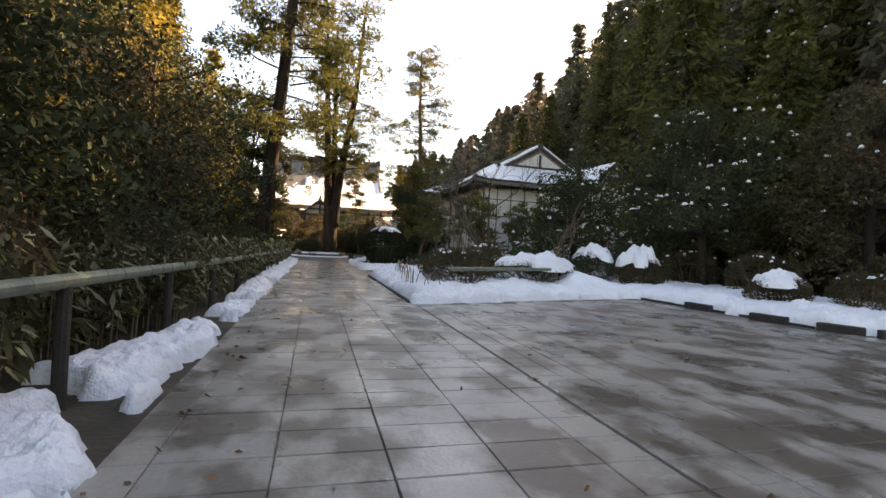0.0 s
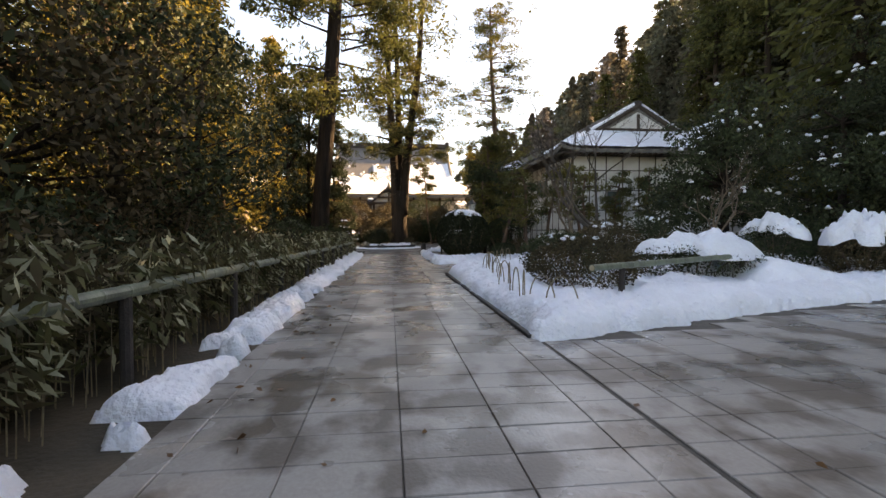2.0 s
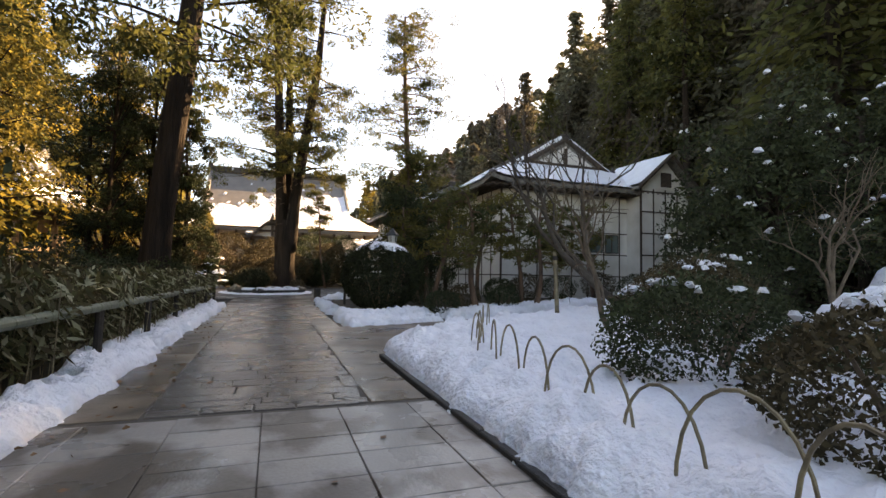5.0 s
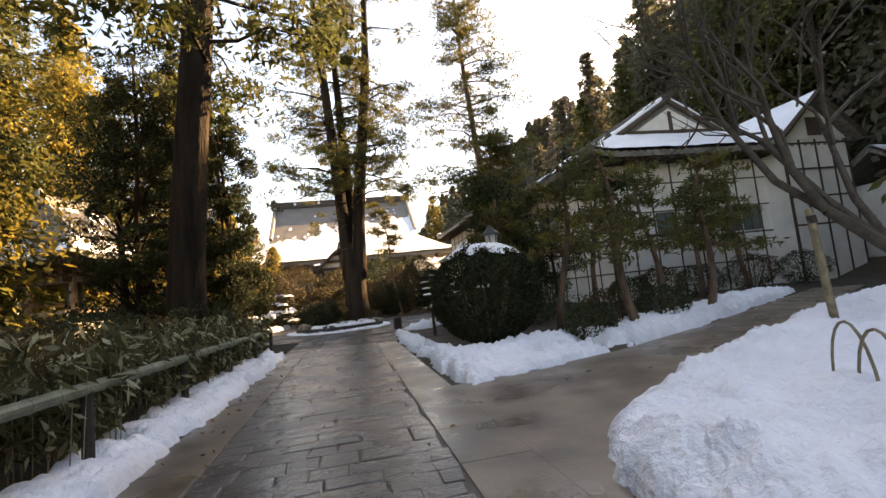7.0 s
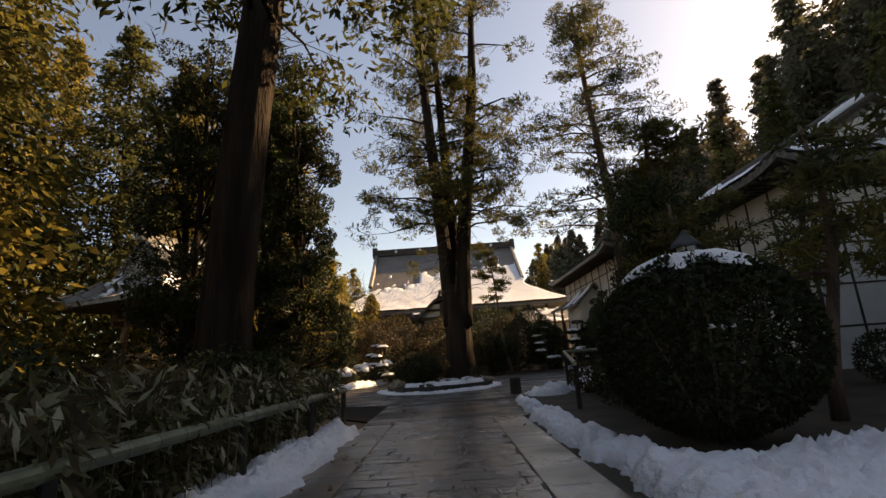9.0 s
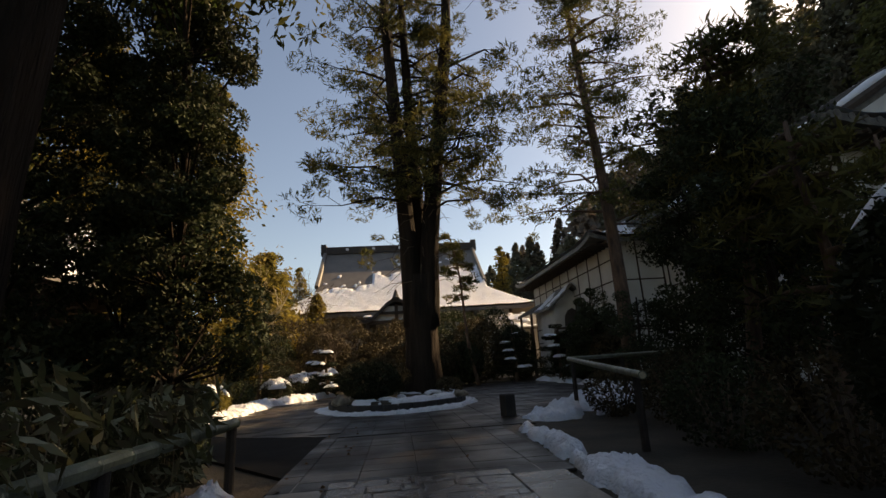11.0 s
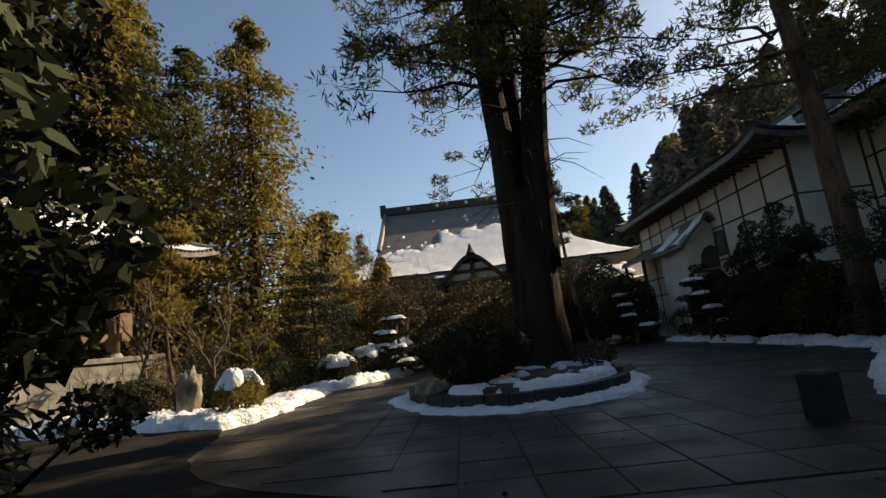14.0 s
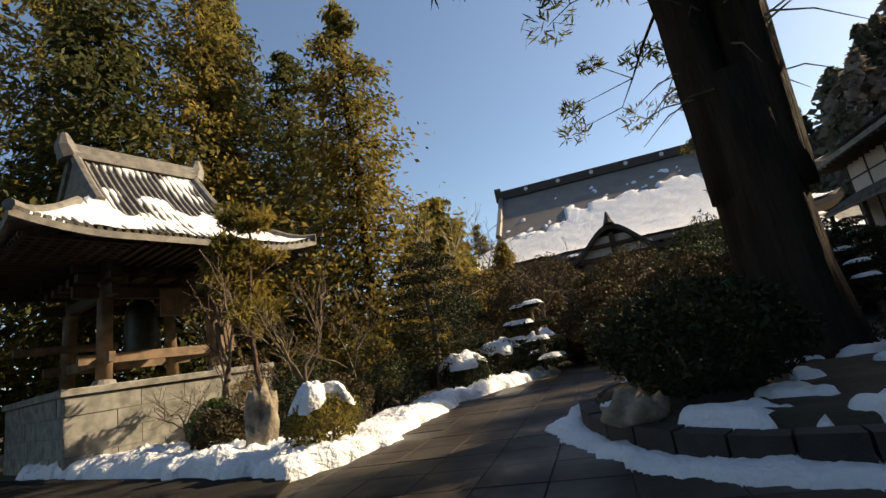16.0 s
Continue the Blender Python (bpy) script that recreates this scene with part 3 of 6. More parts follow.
def pine_limbs(m, pts, radii, g, low, count, spread, cs, rs, h):
    """Crooked limbs with side twigs that end in needle tufts."""
    for i in range(count):
        t = low + (1 - low) * (i + g.random()) / count
        k = t * (len(pts) - 1)
        s = Vector(pts[int(k)]).lerp(Vector(pts[min(int(k) + 1, len(pts) - 1)]), k - int(k))
        a = g.uniform(0, 6.28)
        r = spread * g.uniform(0.35, 1.0) * (1.2 - 0.7 * t)
        e = s + Vector((r * math.cos(a), r * math.sin(a), g.uniform(-0.3, 0.2) * r))
        line = [s.lerp(e, w) + Vector((g.normal() * 0.06 * r, g.normal() * 0.06 * r, 0.25 * r * w * (1 - w))) for w in (0, 0.3, 0.6, 0.85, 1.0)]
        m.tube(line, [0.065, 0.05, 0.035, 0.02, 0.01], 5, cap=False)
        for w in (1, 2, 2, 3, 3, 4, 4):
            base = line[w]
            q = base + Vector((g.normal(), g.normal(), g.normal() * 0.35 - 0.05)) * (0.2 * r + 0.1)
            m.tube([base, q], [0.016, 0.005], 3, cap=False)
            if w > 1 or g.random() < 0.4:
                cs.append(np.array(q)), rs.append(g.uniform(0.22, 0.55) * (0.6 + 0.13 * spread))


def needle_crown(name, ob, cs, rs, per, material, seed, length=0.26, flat=0.55):
    g = np.random.default_rng(seed)
    p = clump_points(np.array(cs), rs, per, g, flat)
    c = np.repeat(np.array(cs), per, 0)
    return put(name, quads(leaf_quads(p, length, 0.05, unit(p - c) * 0.9 + np.array([0, 0, 0.3]), 0.8, g), material, name), material, ob)


def pine(label, x, y, h, trunk_r, lean, material, seed, low=0.5, count=26, spread=2.6, per=130, bark=None, wid=0.06, z=0.0, name="pine_tree"):
    g = np.random.default_rng(seed)
    ob = thing(name, label, "tree", pose(x, y, z - 0.1))
    pts = [(lean[0] * t + 0.15 * math.sin(6 * t + seed), lean[1] * t, h * t) for t in np.linspace(0, 1, 8)]
    m = Mesh()
    m.tube(pts, np.linspace(trunk_r, trunk_r * 0.25, 8), 11, rough=0.08)
    cs, rs = [], []
    pine_limbs(m, pts, None, g, low, count, spread, cs, rs, h)
    put("trunk", m, bark or PINEBARK, ob, smooth=True)
    needle_crown("crown", ob, cs, rs, per, material, seed)
    return ob


def bare_tree(label, x, y, h, r, lean, seed, depth=4, spread=0.55, name="bare_tree", mat_=None):
    """Forking leafless branches."""
    g = np.random.default_rng(seed)
    ob = thing(name, label, "tree", pose(x, y, -0.05))
    m, tw = Mesh(), Mesh()
    def grow(p, d, length, rad, level):
        q = p + d * length
        mid = p + d * length * 0.5 + Vector(g.normal(size=3)) * length * 0.05
        (m if level < 2 else tw).tube([p, mid, q], [rad, rad * 0.85, rad * 0.65], 7 if level < 2 else 4, cap=False)
        if level >= depth:
            return
        for i in range(3 if level else 4):
            nd = (d + Vector(g.normal(size=3)) * spread + Vector((0, 0, 0.12))).normalized()
            grow(p.lerp(q, g.uniform(0.55, 1.0)) if i else q, nd, length * g.uniform(0.55, 0.8), rad * 0.55, level + 1)
    grow(Vector((0, 0, 0)), Vector((lean[0], lean[1], 1)).normalized(), h * 0.38, r, 0)
    put("trunk", m, mat_ or TWIG, ob, smooth=True)
    put("branchwork", tw, mat_ or TWIG, ob)["kind"] = "stuff"
    return ob


# ---- the triple-stemmed tree on the island ----
def triple_tree():
    g = np.random.default_rng(21)
    ob = thing("pine_tree", "tall dark triple-stemmed conifer on the round island", "tree", pose(1.3, 46.0, 0.15))
    m = Mesh()
    m.tube([(0, 0, -0.1), (0, 0, 0.3), (0, 0, 1.4), (0, 0, 3.0), (0.05, 0, 4.6)], [0.95, 0.74, 0.62, 0.6, 0.52], 36, rough=0.05, ridge=0.14)
    stems = [[(-0.25, 0, 2.6), (-0.35, 0, 6.0), (-0.6, 0.1, 10.5), (-0.9, 0.2, 16), (-1.2, 0.3, 23)],
             [(0.28, -0.1, 2.6), (0.5, -0.1, 6.0), (0.95, -0.2, 9.5), (1.7, -0.3, 15), (2.3, -0.4, 24)],
             [(0.02, 0.25, 3.2), (0.12, 0.4, 7.0), (0.0, 0.6, 11), (-0.1, 0.9, 16), (-0.2, 1.0, 22)]]
    rad = [[0.42, 0.34, 0.29, 0.22, 0.08], [0.44, 0.37, 0.32, 0.25, 0.08], [0.36, 0.3, 0.25, 0.18, 0.07]]
    cs, rs = [], []
    for pts, r in zip(stems, rad):
        m.tube([tuple(Vector(pts[i]).lerp(Vector(pts[i + 1]), k / 5)) for i in range(4) for k in range(5)] + [pts[4]], [float(np.interp(i, [0, 5, 10, 15, 20], r)) for i in range(21)], 26, rough=0.06, ridge=0.14)
        pine_limbs(m, pts, r, g, 0.33, 32, 4.8, cs, rs, 22)
    put("trunk", m, BARK, ob, smooth=True)
    needle_crown("crown", ob, cs, rs, 75, PINELEAF, 22, 0.3, 0.6)
    tw = Mesh()
    for i in range(60):
        z, a = g.uniform(4, 10), g.uniform(0, 6.28)
        p = Vector((0.6 * math.cos(a) + 0.2, 0.5 * math.sin(a), z))
        q = p + Vector((math.cos(a) * g.uniform(0.4, 1.6), math.sin(a), g.uniform(-0.9, 0.1)))
        tw.tube([p, p.lerp(q, 0.5) + Vector((0, 0, 0.15)), q], [0.02, 0.012, 0.004], 4, cap=False)
    put("branchwork", tw, TWIG, ob, "dry grey twigs")


triple_tree()

# ---- tall trees ----
def cedar_left():
    """The thick trunk beside the path, with an evergreen growing against it."""
    ob = thing("cedar_tree", "thick old cedar trunk beside the path", "tree", pose(-3.3, 31.2, -0.1))
    m = Mesh()
    m.tube([(0, 0, 0), (0.02, 0, 0.5), (0.15, 0, 3), (0.4, 0, 6), (0.7, 0, 9), (1.2, 0.1, 16), (1.6, 0.1, 24)], [0.7, 0.52, 0.44, 0.41, 0.38, 0.3, 0.1], 32, rough=0.09, ridge=0.1)
    g = np.random.default_rng(5)
    cs, rs = [], []
    pine_limbs(m, [(0.62, 0, 8), (1.2, 0.1, 16), (1.6, 0.1, 24)], None, g, 0.0, 44, 5.6, cs, rs, 24)
    put("trunk", m, BARK, ob, smooth=True)
    crown("crown", ob, cs, [r * 1.5 for r in rs], 90, 0.3, 0.1, CEDARLEAF, 0.7, 6, 0.5)


cedar_left()
pine("tall sunlit red pine with bare lower trunk", 9.9, 46.5, 21, 0.34, (-0.4, 0.3), PINELEAF, 31, 0.32, 60, 5.0, 70)

# ---- wooded hill: far trees as one mass ----
def hill_forest():
    g = np.random.default_rng(50)
    def unit_tree(kind, seed):
        q = np.random.default_rng(seed)
        n = 430
        t = q.random(n) ** 0.8
        wide = (1 - t) ** (0.9 if kind else 0.6) * (0.19 if kind else 0.28) * (0.7 + 0.6 * q.random(n)) + 0.01
        a = q.uniform(0, 6.28, n)
        r = wide * q.uniform(0.5, 1.1, n)
        p = np.stack([r * np.cos(a), r * np.sin(a), 0.12 + 0.88 * t], 1)
        return leaf_quads(p, 0.07, 0.046, np.stack([np.cos(a), np.sin(a), -0.4 + 0 * a], 1), 0.7, q)
    kinds = [unit_tree(i % 2, 60 + i) for i in range(4)]
    out, bare = [], []
    for i in range(350):
        x, y = g.uniform(25, 92), g.uniform(-18, 150)
        if x < 30 and y < 20:
            x += 8
        h = g.uniform(11, 19)
        # trees shortened to let sunlight through to the tower garden
        if abs(y - (44 + 0.84 * (x + 7))) < 12:
            h = g.uniform(8, 12)
        if abs((x - 5) * 0.643 - (y - 21) * 0.766) < 3.5:   # gap added along the sun's line so light reaches the snowy bed
            h *= 0.35
        if x < 34 and 30 < y < 66:
            x += 8
        s = np.array([h * g.uniform(0.85, 1.3), h * g.uniform(0.85, 1.3), h])
        z = float(ground_height(np.array(x), np.array(y)))
        (bare if i % 4 == 0 else out).append(kinds[g.integers(4)] * s + np.array([x, y, z - 0.5]))
    for i in range(90):
        x, y = g.uniform(-40, 30), g.uniform(92, 130)
        h = g.uniform(7, 13)
        out.append(kinds[g.integers(4)] * np.array([h, h, h]) + np.array([x, y, float(ground_height(np.array(x), np.array(y))) - 0.5]))
    tagged(put("hill_forest", quads(np.concatenate(out), HILLLEAF, "hill_forest"), HILLLEAF), "dense dark conifer wood covering the hillside", "forest", kind="stuff")
    tagged(put("bare_hill_wood", quads(np.concatenate(bare), HILLTWIG, "bare_hill_wood"), HILLTWIG), "leafless grey-brown trees among the hillside conifers", "forest", kind="stuff")


hill_forest()

bed_kerb = thing("bed_kerb", "low dark stone kerb edging the snowy bed", "kerb", kind="structure")
for (ax, ay), (bx, by) in (((2.26, 11.1), (2.26, 20.2)), ((10.5, 13.4), (10.8, 8.0))):
    L = math.hypot(bx - ax, by - ay)
    n = int(L / 0.62)
    for i in range(n):
        put("kerb_stone", Mesh().box(0.006, -0.04, -0.05, L / n - 0.006, 0.04, 0.045 + 0.01 * rng.random(), 0.01), KERB, bed_kerb,
            at=pose(ax + (bx - ax) * i / n, ay + (by - ay) * i / n, 0, 0, 0, math.degrees(math.atan2(by - ay, bx - ax))))

# ---- roofs ----
def roof_height(X, Y, w, d, along, ze, zr, inset, sag):
    """Hip-and-gable roof over a w x d plan, ridge along x or y."""
    dx, dy = w / 2 - np.abs(X), d / 2 - np.abs(Y)
    side, end, half = (dy, dx, d / 2) if along == "x" else (dx, dy, w / 2)
    t = np.clip(side / half, 0, 1)
    z = t ** sag
    if inset:
        z = np.where(end < inset - 1e-6, np.minimum(z, np.clip(end / half, 0, 1) ** sag), z)
    flare = (0.16 if inset else 0.0) * np.clip(1 - dx / 2.0, 0, 1) ** 2 * np.clip(1 - dy / 2.0, 0, 1) ** 2
    return ze + (zr - ze) * z + flare * 2


def roof(parent, w, d, along, ze, zr, inset, sag, material, step=0.3, thick=0.14, snow_mask=None, snow_h=0.13, name="roof", seed=0):
    nx, ny = max(int(w / step), 8), max(int(d / step), 8)
    gx, gy = np.linspace(-w / 2, w / 2, nx + 1), np.linspace(-d / 2, d / 2, ny + 1)
    if inset:   # a steep gable face just at the inset
        if along == "x":
            gx = np.sort(np.concatenate([gx, [-w / 2 + inset, w / 2 - inset, -w / 2 + inset - 0.02, w / 2 - inset + 0.02]]))
        else:
            gy = np.sort(np.concatenate([gy, [-d / 2 + inset, d / 2 - inset, -d / 2 + inset - 0.02, d / 2 - inset + 0.02]]))
    X, Y = np.meshgrid(gx, gy, indexing="ij")
    Z = roof_height(X, Y, w, d, along, ze, zr, inset, sag)
    n0, n1 = X.shape
    top = np.stack([X, Y, Z], -1).reshape(-1, 3)
    bot = top - [0, 0, thick]
    k = n0 * n1
    f = []
    for i in range(n0 - 1):
        for j in range(n1 - 1):
            a, b, c, e = i * n1 + j, (i + 1) * n1 + j, (i + 1) * n1 + j + 1, i * n1 + j + 1
            f += [(a, b, c, e), (k + e, k + c, k + b, k + a)]
    rim = [i * n1 for i in range(n0)] + [(n0 - 1) * n1 + j for j in range(1, n1)] + [i * n1 + n1 - 1 for i in range(n0 - 2, -1, -1)] + [j for j in range(n1 - 2, 0, -1)]
    for a, b in zip(rim, rim[1:] + rim[:1]):
        f.append((b, a, k + a, k + b))
    m = Mesh()
    m.v, m.f = np.concatenate([top, bot]).tolist(), f
    ob = put(name, m, material, parent)
    if snow_mask is not None:
        sx, sy = np.arange(-w / 2 + 0.02, w / 2, 0.16), np.arange(-d / 2 + 0.02, d / 2, 0.16)
        X, Y = np.meshgrid(sx, sy, indexing="ij")
        M = snow_mask(X, Y)
        Z = roof_height(X, Y, w, d, along, ze, zr, inset, sag)
        t = np.clip(M / 0.35, 0, 1)
        Z = Z + np.where(M > 0, snow_h * np.sqrt(1 - (1 - t) ** 2) * (0.7 + 0.6 * fbm(X, Y, seed)), -0.05)
        cell = (M[:-1, :-1] > 0) | (M[1:, :-1] > 0) | (M[:-1, 1:] > 0) | (M[1:, 1:] > 0)
        Zs = np.stack([Z[:-1, :-1], Z[1:, :-1], Z[:-1, 1:], Z[1:, 1:]])
        cell &= np.ptp(Zs, axis=0) < 0.5
        I, J = np.nonzero(cell)
        n1 = X.shape[1]
        m = Mesh()
        m.v = np.stack([X, Y, Z], -1).reshape(-1, 3).tolist()
        m.f = np.stack([I * n1 + J, (I + 1) * n1 + J, (I + 1) * n1 + J + 1, I * n1 + J + 1], 1).tolist()
        me = m.data("snow_cover", SNOW, True)
        bm = bmesh.new()
        bm.from_mesh(me)
        bmesh.ops.delete(bm, geom=[v for v in bm.verts if not v.link_faces], context="VERTS")
        bm.to_mesh(me)
        bm.free()
        put("snow_cover", me, SNOW, ob, "white snow lying on the roof")
    return ob


def wall_panels(parent, p0, p1, z0, z1, bays, rails, thick=0.12, window_bays=(), win=(0, 0), base=None):
    """A plaster wall from p0 to p1 with dark posts and rails standing proud, and windows."""
    a, b = Vector((*p0, 0)), Vector((*p1, 0))
    L = (b - a).length
    m4 = Matrix.Translation((a.x, a.y, 0)) @ Matrix.Rotation(math.atan2(b.y - a.y, b.x - a.x), 4, "Z")
    m = Mesh().box(0, 0, z0, L, thick, z1)
    put("wall", m, PLASTER, parent, at=m4)
    for i in range(bays + 1):
        x = L * i / bays
        put("post", Mesh().box(x - 0.038, -0.035, z0, x + 0.038, thick * 0.5, z1, 0.008), TIMBER, parent, at=m4)
    for z in rails:
        put("rail", Mesh().box(0, -0.025, z - 0.035, L, thick * 0.5, z + 0.035, 0.006), TIMBER, parent, at=m4)
    for i in window_bays:
        x0, x1 = L * i / bays + 0.12, L * (i + 1) / bays - 0.12
        w = put("window", Mesh().box(x0, -0.02, win[0], x1, 0.02, win[1]), GLASS, parent, at=m4)
        fr = Mesh()
        for q in (x0, (x0 + x1) / 2, x1):
            fr.box(q - 0.025, -0.045, win[0], q + 0.025, -0.021, win[1])
        for q in (win[0], win[1]):
            fr.box(x0, -0.047, q - 0.025, x1, -0.022, q + 0.025)
        put("frame", fr, TIMBER, w)


# ---- the great hall at the end of the path ----
def great_hall():
    ob = thing("temple_hall", "great temple hall with sweeping half-snowy roof", "temple", pose(1.1, 81.5, 0))
    w, d = 25.0, 23.0
    def mask(X, Y):
        up = (Y + d / 2) / (d / 2)
        line = 0.42 + 0.2 * fbm(X * 0.35, Y * 0.1, 2) + 0.013 * X + 0.1 * (X > -3)
        lower = (line - up) * 4 + 0.8 * (fbm(X * 1.2, Y * 1.2, 5) - 0.5)
        dots = (fbm(X * 1.1 + 9, Y * 1.1, 8) - 0.74) * 3
        return np.where(Y < 0, np.maximum(lower, np.where(up < 0.85, dots, -1)), -1)
    roof(ob, w, d, "x", 6.2, 14.6, 3.9, 1.2, COPPER, 0.4, 0.3, mask, 0.2, seed=3)
    put("ridge_beam", Mesh().box(-8.7, -0.45, 14.4, 8.7, 0.45, 15.2, 0.05), RIDGE, ob)
    for s in (-1, 1):
        m = Mesh().box(s * 8.65 - 0.3, -0.6, 14.2, s * 8.65 + 0.3, 0.6, 15.5, 0.08)
        put("ridge_end", m, RIDGE, ob)
        for k in (-1, 1):   # raised ribs down the gable edges
            pts = []
            for t in np.linspace(0, 0.55, 8):
                y = -k * (d / 2) * t
                pts.append((s * 8.5, y, float(roof_height(np.array(8.4), np.array(y), w, d, "x", 6.2, 14.6, 3.9, 1.2)) + 0.15))
            put("gable_rib", Mesh().tube(pts, 0.24, 6), COPPER, ob)
    for i in range(5):
        put("crest", Mesh().tube([(-6 + 3 * i, -0.44, 14.85), (-6 + 3 * i, -0.5, 14.85)], 0.18, 12), SIGNWHITE, ob)
    m = Mesh().box(-10.2, -9.2, -0.1, 10.2, 9.2, 7.0)
    put("wall", m, PLASTER, ob)
    for i in range(12):
        x = -10.2 + 20.4 * i / 11
        put("post", Mesh().box(x - 0.14, -9.35, -0.1, x + 0.14, -9.15, 6.9, 0.01), TIMBER, ob)
    for z in (0.8, 2.8, 4.2, 5.6):
        put("rail", Mesh().box(-10.2, -9.32, z - 0.1, 10.2, -9.17, z + 0.1, 0.01), TIMBER, ob)
    for i in range(8):
        put("door_panel", Mesh().box(-7.3 + 1.85 * i, -9.23, 0.95, -5.7 + 1.85 * i, -9.18, 2.7), TIMBER, ob)


great_hall()


def porch():
    """The curved-gable porch in front of the hall."""
    ob = thing("porch", "dark wooden porch with curved gable roof", "porch", pose(0.4, 67.0, 1.0))
    n = 22
    xs = np.linspace(-3.0, 3.0, n + 1)
    zs = 4.05 + 1.75 * (0.5 + 0.5 * np.cos(np.pi * np.clip(xs / 2.7, -1, 1))) ** 1.05 + 0.22 * np.clip(np.abs(xs) - 2.3, 0, 1)
    m = Mesh()
    for k, dz in enumerate((0.0, -0.3)):
        for y in (-1.2, 3.5):
            m.v += [(x, y, z + dz) for x, z in zip(xs, zs)]
    c = n + 1
    for i in range(n):
        m.f += [(i, i + 1, c + i + 1, c + i), (3 * c + i, 3 * c + i + 1, 2 * c + i + 1, 2 * c + i), (i, 2 * c + i, 2 * c + i + 1, i + 1), (c + i + 1, 3 * c + i + 1, 3 * c + i, c + i)]
    put("roof", m, RIDGE, ob)
    put("ridge_ornament", Mesh().tube([(0, -1.25, 5.75), (0, -1.2, 6.05), (0, -1.2, 6.5)], [0.32, 0.2, 0.05], 8), RIDGE, ob)
    put("tie_beam", Mesh().box(-2.5, -1.0, 3.75, 2.5, -0.75, 4.05, 0.02), TIMBER, ob)
    put("tie_beam", Mesh().box(-1.6, -1.0, 4.55, 1.6, -0.78, 4.75, 0.02), TIMBER, ob)
    put("strut", Mesh().box(-0.14, -1.02, 4.06, 0.14, -0.76, 5.3, 0.02), TIMBER, ob)
    put("gable_panel", Mesh().box(-2.1, -0.74, 4.06, 2.1, -0.68, 4.54), PLASTER, ob)
    put("gable_panel", Mesh().box(-1.1, -0.74, 4.76, 1.1, -0.68, 5.2), PLASTER, ob)
    for x in (-2.3, 2.3):
        put("column", Mesh().box(x - 0.16, -1.03, -1.05, x + 0.16, -0.72, 3.74, 0.02), TIMBER, ob)
    put("snow_cover", patch([(-2.6, -1.0), (-1.9, -1.0), (-1.9, 3.2), (-2.6, 3.2)], 0.12, 0.12, 0.2, 0.3, 1.5, 71, 4.42, 0.1), SNOW, ob, smooth=True)


porch()


